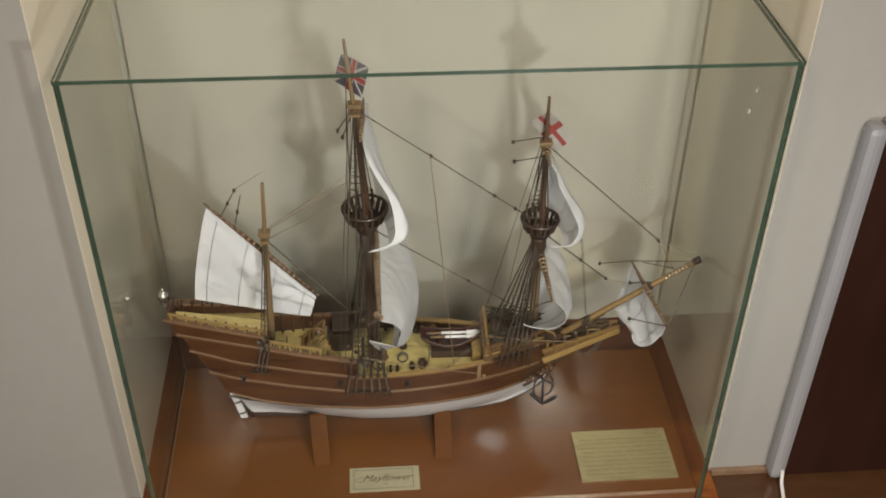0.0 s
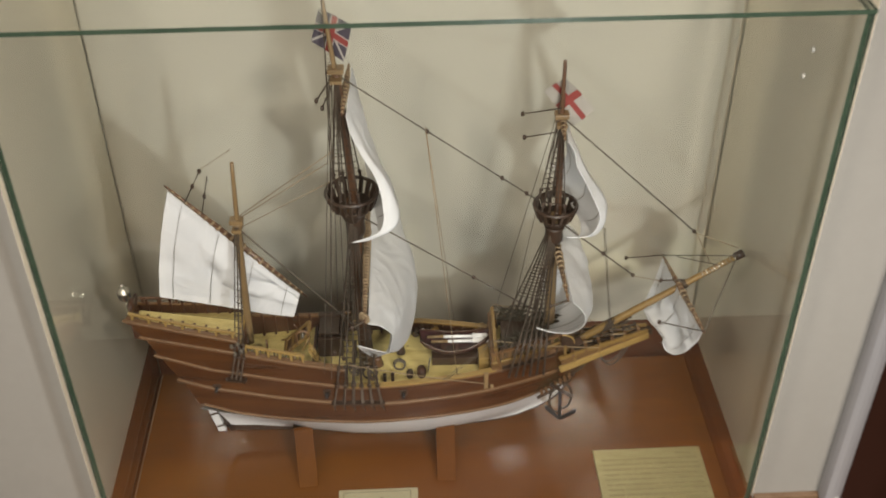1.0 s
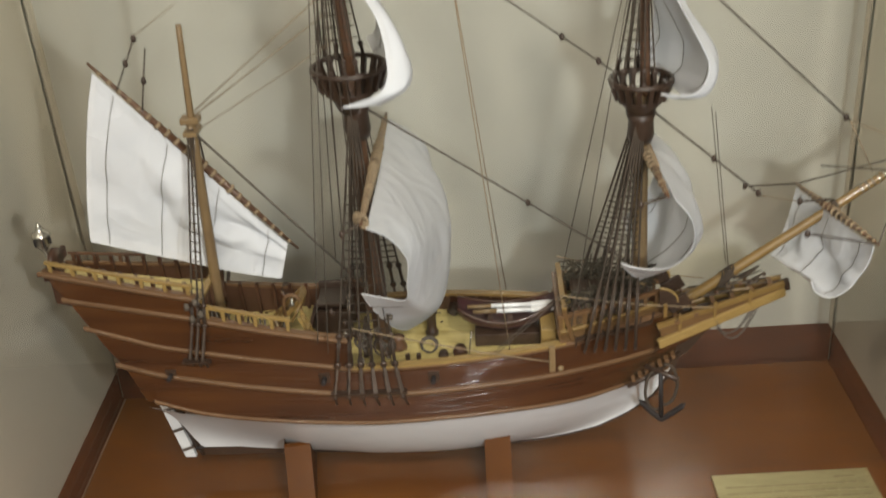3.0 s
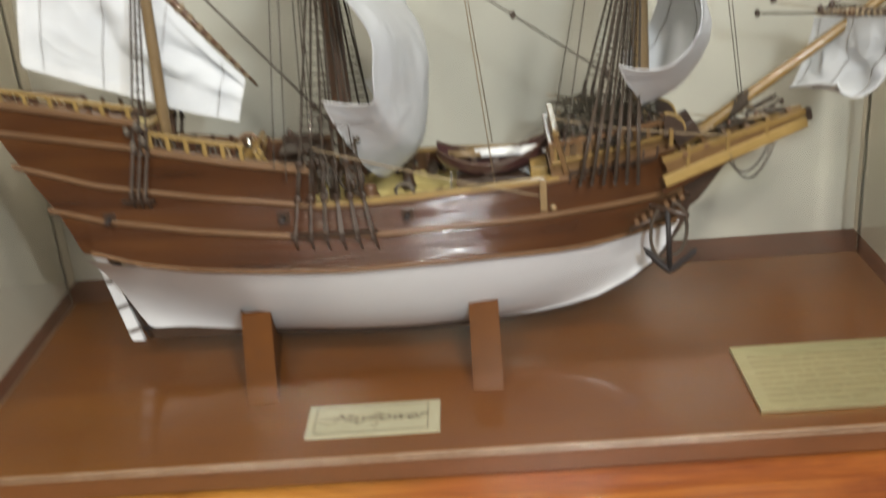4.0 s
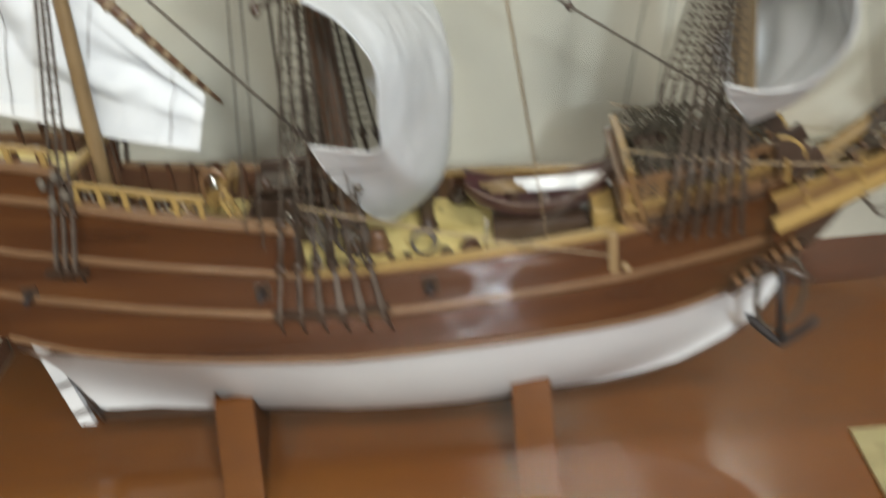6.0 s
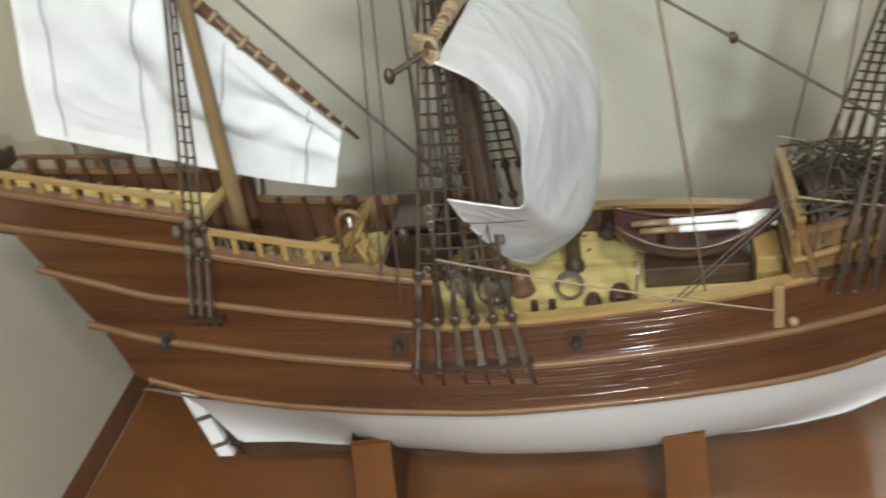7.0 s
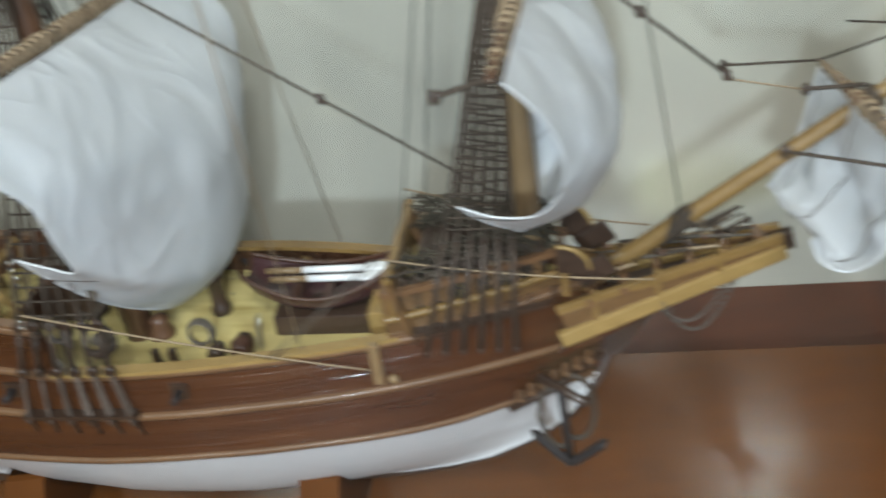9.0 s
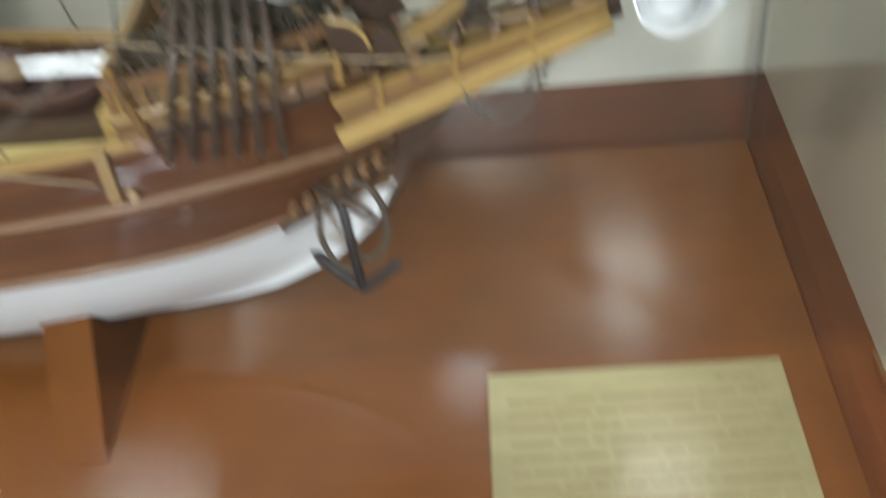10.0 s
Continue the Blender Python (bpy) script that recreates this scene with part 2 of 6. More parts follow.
M_DECK = deck_wood()


def table_wood(name, tones, gold):
    """Glossy varnished timber with long wavy grain, whose heart is redder than its golden flank."""
    m, nodes, links, bsdf = material(name)
    warp = noise_node(nodes, links, 5.0, (0.8, 2.6, 1), 4, 0.6, 2.0)
    grain = noise_node(nodes, links, 46, (0.13, 2.4, 1), 6, 0.7, 1.5)
    mix = nodes.new("ShaderNodeMath")
    mix.operation = "MULTIPLY_ADD"
    mix.inputs[1].default_value = 0.5
    links.new(grain.outputs["Fac"], mix.inputs[0])
    half = nodes.new("ShaderNodeMath")
    half.operation = "MULTIPLY"
    half.inputs[1].default_value = 0.5
    links.new(warp.outputs["Fac"], half.inputs[0])
    links.new(half.outputs[0], mix.inputs[2])
    rp = ramp_node(nodes, links, mix.outputs[0], [(0.33, tones[0]), (0.5, tones[1]), (0.66, tones[2])])
    rg = ramp_node(nodes, links, mix.outputs[0], [(0.33, gold[0]), (0.5, gold[1]), (0.66, gold[2])])
    co = nodes.new("ShaderNodeTexCoord")
    sep = nodes.new("ShaderNodeSeparateXYZ")
    links.new(co.outputs["Object"], sep.inputs[0])
    wave = nodes.new("ShaderNodeMath")
    wave.operation = "MULTIPLY_ADD"
    wave.inputs[1].default_value = 0.16
    links.new(warp.outputs["Fac"], wave.inputs[0])
    links.new(sep.outputs["X"], wave.inputs[2])
    flank = nodes.new("ShaderNodeMapRange")
    flank.interpolation_type = "SMOOTHSTEP"
    flank.inputs["From Min"].default_value = -0.04
    flank.inputs["From Max"].default_value = 0.09
    links.new(wave.outputs[0], flank.inputs["Value"])
    blend = nodes.new("ShaderNodeMix")
    blend.data_type = "RGBA"
    links.new(flank.outputs[0], blend.inputs[0])
    links.new(rg.outputs["Color"], blend.inputs[6])
    links.new(rp.outputs["Color"], blend.inputs[7])
    links.new(blend.outputs[2], bsdf.inputs["Base Color"])
    bsdf.inputs["Roughness"].default_value = 0.45
    bsdf.inputs["Specular IOR Level"].default_value = 0.2
    bsdf.inputs["Coat Weight"].default_value = 0.35
    bsdf.inputs["Coat Roughness"].default_value = 0.06
    bump_node(nodes, links, grain.outputs["Fac"], bsdf, 0.12, 0.0008)
    return m


M_TABLE = table_wood("varnished_timber", ((0.112, 0.024, 0.005), (0.205, 0.057, 0.010), (0.295, 0.108, 0.021)), ((0.150, 0.050, 0.009), (0.27, 0.108, 0.018), (0.375, 0.180, 0.034)))


def pane_glass(rough=0.015, mirror=0.038):
    m, nodes, links, bsdf = material("clear_glass")
    clear = nodes.new("ShaderNodeBsdfTransparent")
    clear.inputs["Color"].default_value = (0.991, 0.994, 0.988, 1)
    gloss = nodes.new("ShaderNodeBsdfGlossy")
    gloss.inputs["Roughness"].default_value = rough
    gloss.inputs["Color"].default_value = (0.9, 0.95, 0.92, 1)
    lw = nodes.new("ShaderNodeLayerWeight")
    lw.inputs["Blend"].default_value = 0.5
    pw = nodes.new("ShaderNodeMath")
    pw.operation = "POWER"
    pw.inputs[1].default_value = 5.0
    links.new(lw.outputs["Facing"], pw.inputs[0])
    ma = nodes.new("ShaderNodeMath")
    ma.operation = "MULTIPLY_ADD"
    ma.inputs[1].default_value = 0.90
    ma.inputs[2].default_value = mirror
    links.new(pw.outputs[0], ma.inputs[0])
    mx = nodes.new("ShaderNodeMixShader")
    links.new(ma.outputs[0], mx.inputs[0])
    links.new(clear.outputs[0], mx.inputs[1])
    links.new(gloss.outputs[0], mx.inputs[2])
    links.new(mx.outputs[0], nodes["Material Output"].inputs["Surface"])
    return m


M_GLASS = pane_glass()
M_HAZED = pane_glass(0.16, 0.050)
M_SEAL = surface("tan_sealant", (0.20, 0.16, 0.11), (0.28, 0.23, 0.17), 40, rough=0.5, bump=0.05)
M_EDGE = surface("green_glass_edge", (0.026, 0.046, 0.030), (0.052, 0.082, 0.056), 14, rough=0.2, coat=0.5, bump=0.05)

# ---- building helpers ----


def add_box(bm, c, size, turn=None, bevel=0.0):
    r = bmesh.ops.create_cube(bm, size=1.0)
    vs = r["verts"]
    bmesh.ops.scale(bm, vec=size, verts=vs)
    if bevel:
        es = list({e for v in vs for e in v.link_edges})
        rb = bmesh.ops.bevel(bm, geom=es, offset=bevel, segments=2, affect="EDGES", profile=0.6)
        vs = list({v for f in rb["faces"] for v in f.verts} | {v for v in vs if v.is_valid})
    m = Matrix.Translation(c)
    if turn is not None:
        m = m @ turn
    bmesh.ops.transform(bm, matrix=m, verts=vs)
    return vs


def add_tube(bm, pts, r, sides=6, r_end=None, caps=True):
    """A round tube along points, tapering from r to r_end."""
    pts = [Vector(p) for p in pts]
    n = len(pts)
    rings = []
    up = Vector((0.13, 0.31, 0.94)).normalized()
    for i, p in enumerate(pts):
        d = (pts[min(i + 1, n - 1)] - pts[max(i - 1, 0)]).normalized()
        a = d.cross(up)
        if a.length < 1e-3:
            a = d.cross(Vector((1, 0, 0)))
        a.normalize()
        b = d.cross(a)
        rr = r if r_end is None else r + (r_end - r) * i / max(1, n - 1)
        rings.append([bm.verts.new(p + (a * math.cos(k * math.tau / sides) + b * math.sin(k * math.tau / sides)) * rr) for k in range(sides)])
    for i in range(n - 1):
        for k in range(sides):
            f = bm.faces.new((rings[i][k], rings[i][(k + 1) % sides], rings[i + 1][(k + 1) % sides], rings[i + 1][k]))
            f.smooth = True
    if caps:
        bm.faces.new(rings[0][::-1])
        bm.faces.new(rings[-1])


def add_lathe(bm, profile, sides=16, at=(0, 0, 0), turn=None):
    """A turned solid from (radius, height) pairs."""
    rings = []
    for r, h in profile:
        rings.append([Vector((r * math.cos(k * math.tau / sides), r * math.sin(k * math.tau / sides), h)) for k in range(sides)])
    m = Matrix.Translation(at) @ (turn if turn is not None else Matrix())
    vr = [[bm.verts.new(m @ p) for p in ring] for ring in rings]
    for i in range(len(vr) - 1):
        for k in range(sides):
            f = bm.faces.new((vr[i][k], vr[i][(k + 1) % sides], vr[i + 1][(k + 1) % sides], vr[i + 1][k]))
            f.smooth = True
    bm.faces.new(vr[0][::-1])
    bm.faces.new(vr[-1])


def add_grid(bm, rows, smooth=True, flip=False):
    vs = [[bm.verts.new(p) for p in row] for row in rows]
    for i in range(len(vs) - 1):
        for j in range(len(vs[0]) - 1):
            q = [vs[i][j], vs[i][j + 1], vs[i + 1][j + 1], vs[i + 1][j]]
            if flip:
                q.reverse()
            try:
                f = bm.faces.new(q)
                f.smooth = smooth
            except ValueError:
                pass
    return vs


def part(name, bm, mat, parent=None, label=""):
    bmesh.ops.recalc_face_normals(bm, faces=bm.faces)
    me = bpy.data.meshes.new(name)
    bm.to_mesh(me)
    bm.free()
    for m in mat if isinstance(mat, (list, tuple)) else [mat]:
        me.materials.append(m)
    ob = new(name, me)
    if parent is not None:
        ob.parent = parent
    if label:
        ob["label"] = label
    return ob


def thing(name, label, category, at=(0, 0, 0), rz=0.0, group=""):
    ob = new(name)
    ob.matrix_world = pose(*at, 0, 0, rz)
    ob.empty_display_size = 0.05
    return tagged(ob, label, category, group)


def box_part(name, lo, hi, mat, parent=None, bevel=0.0, label=""):
    bm = bmesh.new()
    c = [(a + b) / 2 for a, b in zip(lo, hi)]
    add_box(bm, c, [b - a for a, b in zip(lo, hi)], bevel=bevel)
    return part(name, bm, mat, parent, label)


def rope(name, pts, r, mat, parent, sides=5, sag=0.0, label=""):
    pts = [Vector(p) for p in pts]
    if sag and len(pts) == 2:
        a, b = pts
        pts = [a.lerp(b, k / 8) - Vector((0, 0, sag * 4 * (k / 8) * (1 - k / 8))) for k in range(9)]
    bm = bmesh.new()
    add_tube(bm, pts, r, sides)
    return part(name, bm, mat, parent, label)


# ---- the room and its niche ----
Z_TABLE, Z_BASE = 0.777, 0.80
FACE, BACK, LEFT, RIGHT = 1.022, 1.385, -0.430, 0.430


def setting(name, lo, hi, mat, label, category):
    return tagged(box_part(name, lo, hi, mat), label, category, kind="structure")


setting("floor", (-2.4, -3.0, -0.1), (2.4, 1.6, 0.0), M_FLOOR, "unseen floor, darkened to weaken its reflection in the glass", "floor")
setting("ceiling", (-2.4, -3.0, 2.65), (2.4, 1.6, 2.75), M_CEIL, "unseen ceiling, darkened to weaken its reflection on the hull", "ceiling")
setting("wall_left_of_niche", (-2.4, FACE, 0), (LEFT - 0.0007, 1.6, 2.65), M_DIMWALL, "painted wall beside the niche, darkened to offset strong lamplight", "wall")
setting("wall_right_of_niche", (RIGHT + 0.0007, FACE, 0), (2.4, 1.6, 2.65), M_DIMWALL, "painted wall beside the niche, darkened to offset strong lamplight", "wall")
setting("wall_niche_left", (LEFT - 0.0006, FACE + 0.0005, 0), (LEFT, 1.6, 2.65), M_CHEEK, "beige painted side of the niche, tone raised for missing light", "wall")
setting("wall_niche_right", (RIGHT, FACE + 0.0005, 0), (RIGHT + 0.0006, 1.6, 2.65), M_CHEEK, "beige painted side of the niche, tone raised for missing light", "wall")
setting("wall_niche_back", (LEFT, BACK, 0), (RIGHT, 1.6, 2.65), M_WALL, "beige painted back wall of the niche", "wall")
setting("wall_niche_head", (LEFT, FACE, 2.1), (RIGHT, BACK, 2.65), M_WALL, "painted wall above the niche opening", "wall")
setting("wall_niche_sill", (LEFT, FACE, 0), (RIGHT, BACK, Z_TABLE - 0.044), M_WALL, "painted wall below the niche shelf", "wall")
setting("wall_west", (-2.5, -3.0, 0), (-2.4, 1.6, 2.65), M_ROOM, "unseen side wall, darkened to weaken reflections in the glass", "wall")
setting("wall_east", (2.4, -3.0, 0), (2.5, 1.6, 2.65), M_ROOM, "unseen side wall, darkened to weaken reflections in the glass", "wall")
setting("wall_south", (-2.4, -3.1, 0), (2.4, -3.0, 2.65), M_ROOM, "unseen rear wall, darkened to weaken reflections in the glass", "wall")

# wooden counter that runs into the niche
counter = thing("wooden_counter", "glossy orange-red varnished timber counter set into the niche", "counter", (0, 0, 0))
bm = bmesh.new()
add_box(bm, ((LEFT + RIGHT) / 2, (0.80 + FACE) / 2 - 0.0008, Z_TABLE - 0.02), (RIGHT - LEFT, FACE - 0.80 - 0.001, 0.04), bevel=0.0008)
part("counter_board", bm, M_TABLE, counter, "varnished board, golden to red-brown")
box_part("niche_shelf", (LEFT, FACE - 0.001, Z_TABLE - 0.04), (RIGHT, BACK, Z_TABLE - 0.0004), M_SHELF, counter, label="dark red lacquered shelf inside the niche")
for lo, hi in ((-0.58, LEFT - 0.001), (RIGHT + 0.001, 0.90)):
    box_part("side_board", (lo, 0.80, Z_TABLE - 0.04), (hi, FACE - 0.009, Z_TABLE - 0.003), M_SIDETOP, counter, 0.001, "dark brown board beside the niche shelf")
    box_part("batten", (lo, FACE - 0.0085, Z_TABLE - 0.04), (hi, FACE - 0.0005, Z_TABLE + 0.006), M_BEAD, counter, 0.001)
box_part("front_panel", (-0.58, 0.83, 0), (0.68, FACE - 0.0005, Z_TABLE - 0.041), M_TABLE, counter)

# framed dark board with its cable
board = thing("framed_board", "dark brown board in a pale aluminium frame against the wall", "board", (0.517, FACE, Z_TABLE))
box_part("panel", (0.02, -0.020, 0.004), (0.70, -0.004, 0.61), M_BOARD, board)
bm = bmesh.new()
add_box(bm, (0.010, -0.014, 0.312), (0.024, 0.026, 0.620), bevel=0.009)
part("frame_side", bm, M_ALU, board)
bm = bmesh.new()
add_box(bm, (0.372, -0.014, 0.615), (0.700, 0.026, 0.022), bevel=0.004)
part("frame_top", bm, M_ALU, board)
cable = rope("cable", [(0.532, 0.995, 0.80), (0.531, 0.985, 0.782), (0.526, 0.96, 0.7795), (0.520, 0.92, 0.7795), (0.515, 0.86, 0.7795)], 0.003, M_CABLE, None, 8)
tagged(cable, "thin pale cable lying on the wooden counter", "cable")

# ---- display base, plates and glass case ----
base = thing("display_base", "glossy red-brown lacquered display board under the ship", "base", (0, 0, Z_TABLE))
TH = Z_BASE - Z_TABLE
# dark recessed slab, added to draw the contact shadow below the board
box_part("contact_shadow_slab", (-0.3800, 0.9780, 0.0003), (0.3820, 1.2600, 0.0026), M_BOARD, base)
box_part("top_board", (-0.3895, 0.9705, 0.0024), (0.3925, 1.2748, TH), M_BASE, base, bevel=0.0008)
box_part("front_edge", (-0.3895, 0.9662, 0.0026), (0.3905, 0.9692, TH - 0.0060), M_EDGEWOOD, base, bevel=0.0006, label="dark brown wooden edge band")
for mid, r in ((TH - 0.0010, 0.0016), (TH - 0.0046, 0.0013)):
    bm = bmesh.new()
    section = [(0.9690 - (r + 0.0012) * math.sin(radians(a)), mid + r * math.cos(radians(a))) for a in (180, 150, 120, 90, 60, 30, 0)]
    add_grid(bm, [[(x, y, z) for y, z in section] for x in [-0.3895 + 0.78 * k / 12 for k in range(13)]])
    part("front_lip", bm, M_BEAD, base, "rounded front bead, coloured pale for light caught on the edge")
box_part("side_lip", (-0.3908, 0.9656, TH - 0.0030), (-0.3897, 1.2725, TH + 0.0005), M_BEAD, base)

case = thing("glass_case", "clear glass display case with green polished edges over the ship", "display case", (0, 0.96, Z_TABLE))
GT, GH, GD, GW = 0.005, 1.51 - Z_TABLE, 0.32, 0.398


def pane(lo, hi, thin, mat=M_GLASS, rear_clear=True):
    """A sheet of glass: clear faces across its thin axis, green polished edges; the joints at the back are clear too."""
    bm = bmesh.new()
    c = [(a + b) / 2 for a, b in zip(lo, hi)]
    add_box(bm, c, [b - a for a, b in zip(lo, hi)])
    bm.normal_update()
    joints = []
    for f in bm.faces:
        f.material_index = 0 if abs(f.normal[thin]) > 0.9 else 1
        if rear_clear and f.material_index == 1 and f.calc_center_median().y > GD * 0.9:
            joints.append(f)
    bmesh.ops.delete(bm, geom=joints, context="FACES_ONLY")
    return part("pane", bm, [mat, M_EDGE], case)


pane((-GW, 0, -0.001), (GW, GT, GH - GT), 1)
pane((-GW, GD - GT, -0.001), (GW, GD, GH - GT), 1, M_HAZED)
pane((-GW, GT + 0.0003, -0.001), (-GW + GT, GD - GT - 0.0003, GH - GT), 0)
pane((GW - GT, GT + 0.0003, -0.001), (GW, GD - GT - 0.0003, GH - GT), 0)
pane((-GW - 0.001, -0.001, GH - GT + 0.0004), (GW + 0.001, GD + 0.001, GH), 2, rear_clear=False)
for x in (-GW + GT, GW - GT):
    bm = bmesh.new()
    add_tube(bm, [(x, GD - GT, 0.024), (x, GD - GT, GH - GT)], 0.0004, 6)
    part("joint_seal", bm, M_SEAL, case, "thin tan sealant joint")


def text_part(name, body, size, at, mat, parent, shear=0.35, rz=0.0, thin=0.0):
    cu = bpy.data.curves.new(name, "FONT")
    cu.body, cu.size, cu.shear, cu.extrude, cu.offset = body, size, shear, 0.0001, thin
    cu.align_x, cu.align_y = "CENTER", "CENTER"
    cu.materials.append(mat)
    ob = new(name, cu)
    ob.parent = parent
    ob.matrix_local = pose(*at, 0, 0, rz)
    return ob


label = thing("name_label", "cream gilt name label with black script lying on the base", "label", (-0.0695, 1.0168, Z_BASE), 0.0)
bm = bmesh.new()
add_box(bm, (0, 0, 0.0011), (0.104, 0.0455, 0.0018), bevel=0.0004)
part("card", bm, M_LABEL, label)
for lo, hi in (((-0.0455, -0.0182, 0.0021), (0.0425, -0.0176, 0.0023)), ((-0.0455, 0.0176, 0.0021), (0.0425, 0.0182, 0.0023)),
               ((-0.0459, -0.0182, 0.0021), (-0.0452, 0.0182, 0.0023)), ((0.0422, -0.0182, 0.0021), (0.0429, 0.0182, 0.0023))):
    box_part("border_line", lo, hi, M_INK, label)
text_part("lettering", "Mayflower", 0.0170, (0.0030, 0.0012, 0.0022), M_INK, label, 0.5, thin=-0.00008)
# pen swashes of the script
for pts, r in (([(-0.0325 + 0.0095 * math.cos(a) - 0.001, -0.0010 + 0.0042 * math.sin(a)) for a in [radians(40 + 20 * k) for k in range(13)]], 0.00030),
               ([(0.0045, -0.0052), (0.0030, -0.0095), (0.0005, -0.0112), (-0.0008, -0.0098)], 0.00040)):
    bm = bmesh.new()
    add_tube(bm, [(x, y, 0.00215) for x, y in pts], r, 5)
    part("pen_swash", bm, M_INK, label)

plaque = thing("brass_plaque", "engraved brass plaque lying on the lacquered base", "plaque", (0.297, 1.040, Z_BASE), 0.0)
bm = bmesh.new()
add_box(bm, (0, 0, 0.0022), (0.147, 0.099, 0.004), bevel=0.0009)
part("plate", bm, M_BRASS, plaque)
rnd = random.Random(7)
for row in range(10):
    y = 0.039 - row * 0.0086
    x = -0.064
    while x < 0.06:
        w = rnd.uniform(0.004, 0.024)
        if row == 0 and x < 0.03 or row == 9 and x > 0.0:
            x += w
            continue
        box_part("engraved_line", (x, y - 0.0014, 0.0043), (min(x + w, 0.066), y + 0.0014, 0.00445), M_ETCH, plaque)
        x += w + rnd.uniform(0.0012, 0.003)

# two small clear bumpers stuck to the side pane
for y, z in ((1.06, 1.42), (1.07, 1.385)):
    bm = bmesh.new()
    add_lathe(bm, [(0.0005, 0.0), (0.0036, 0.0), (0.003, 0.0014), (0.0006, 0.0018)], 12, (GW - GT - 0.0001, y - 0.96, z - Z_TABLE), Matrix.Rotation(radians(-90), 4, "Y"))
    part("bumper", bm, M_CABLE, case, "small pale stick-on bumper")

# ---- the ship model ----
SHIP_AT, SHIP_TURN = (-0.08, 1.132, Z_BASE + 0.006), -1.2
ship = thing("model_ship", "wooden model sailing ship with white sails and white lower hull", "model ship", SHIP_AT, SHIP_TURN)


def P(u, v, h):
    """A place on the ship: along to the bow, out to the viewer's side, up from the base."""
    return Vector((u, -v, h))


def curve(xs, ys):
    return lambda u: float(np.interp(u, xs, ys))


FAR_BREADTH = curve([-0.290, -0.26, -0.20, -0.15, -0.07, 0.0, 0.16], [0.46, 0.56, 0.72, 0.86, 1.0, 1.06, 1.02])
FAR_DROP = curve([-0.285, -0.22, -0.15, -0.07, -0.03, 0.0, 0.10, 0.16], [0.0175, 0.018, 0.018, 0.0185, 0.014, 0.006, 0.004, 0.0])


def H(u, v, h):
    """A place on the hull, whose far side is slimmer and lower towards the stern."""
    if v < 0:
        h -= FAR_DROP(u) * min(1.0, -v / 0.03) * max(0.0, min(1.0, (h - 0.14) / 0.05))
        v *= FAR_BREADTH(u)
    return P(u, v, h)


KEEL = curve([-0.203, -0.10, 0.0, 0.06, 0.10, 0.148, 0.175, 0.20, 0.228, 0.250, 0.267, 0.275, 0.277], [0.024, 0.023, 0.020, 0.0195, 0.0205, 0.0250, 0.0300, 0.0370, 0.0515, 0.0690, 0.0960, 0.136, 0.2])
STEM = curve([0.0195, 0.0205, 0.0250, 0.0300, 0.0370, 0.0515, 0.0690, 0.0960, 0.136, 0.2], [0.06, 0.10, 0.148, 0.175, 0.20, 0.228, 0.250, 0.267, 0.275, 0.277])
LINE_D = curve([-0.203, -0.164, -0.125, -0.07, -0.004, 0.06, 0.115, 0.17, 0.19, 0.27], [0.125, 0.1145, 0.110, 0.107, 0.105, 0.106, 0.1045, 0.1005, 0.0995, 0.102])
LINE_C = curve([-0.234, -0.19, -0.119, -0.04, 0.02, 0.09, 0.165, 0.272], [0.160, 0.150, 0.1405, 0.1335, 0.131, 0.132, 0.130, 0.1285])
LINE_B = curve([-0.259, -0.19, -0.114, -0.04, -0.02, 0.03, 0.09, 0.16, 0.175, 0.272], [0.1955, 0.1775, 0.1665, 0.158, 0.1545, 0.155, 0.1565, 0.1565, 0.157, 0.167])
LINE_A = curve([-0.272, -0.213, -0.157, -0.140, -0.09, -0.020], [0.2245, 0.216, 0.2075, 0.203, 0.1935, 0.1825])
POOP = curve([-0.286, -0.22, -0.15], [0.2500, 0.2385, 0.2265])
STERN = curve([-0.283, -0.277, -0.267, -0.262, -0.252, -0.245, -0.228, -0.219, -0.211], [0.250, 0.236, 0.2235, 0.212, 0.194, 0.180, 0.158, 0.141, 0.123])
FORE = curve([0.165, 0.272], [0.1705, 0.1780])
TOPRAIL = curve([0.165, 0.272], [0.1840, 0.1880])


def half(u, h):
    """Half the hull's breadth at a place along it and a height."""
    if u > 0:
        us = max(STEM(h), 0.02)
        b = 0.074 * max(0.0, 1 - (u / us) ** 2.2)
    else:
        b = 0.074 - 0.030 * (-u / 0.28) ** 1.6
    d = LINE_D(u)
    if h < d:
        k = KEEL(u)
        t = max(0.0, min(1.0, (h - k) / max(1e-4, d - k)))
        e = float(np.interp(u, [-0.205, -0.14, -0.08, -0.02, 0.06, 0.12, 0.20, 0.26], [2.6, 1.5, 0.78, 0.60, 0.56, 0.58, 0.66, 0.70]))
        return 0.0025 + max(0.0, b - 0.0025) * t ** e
    return max(0.0025, b * (1 - 3.2 * min(0.06, h - d)))


def stations(a, b, n):
    return [a + (b - a) * k / n for k in range(n + 1)]


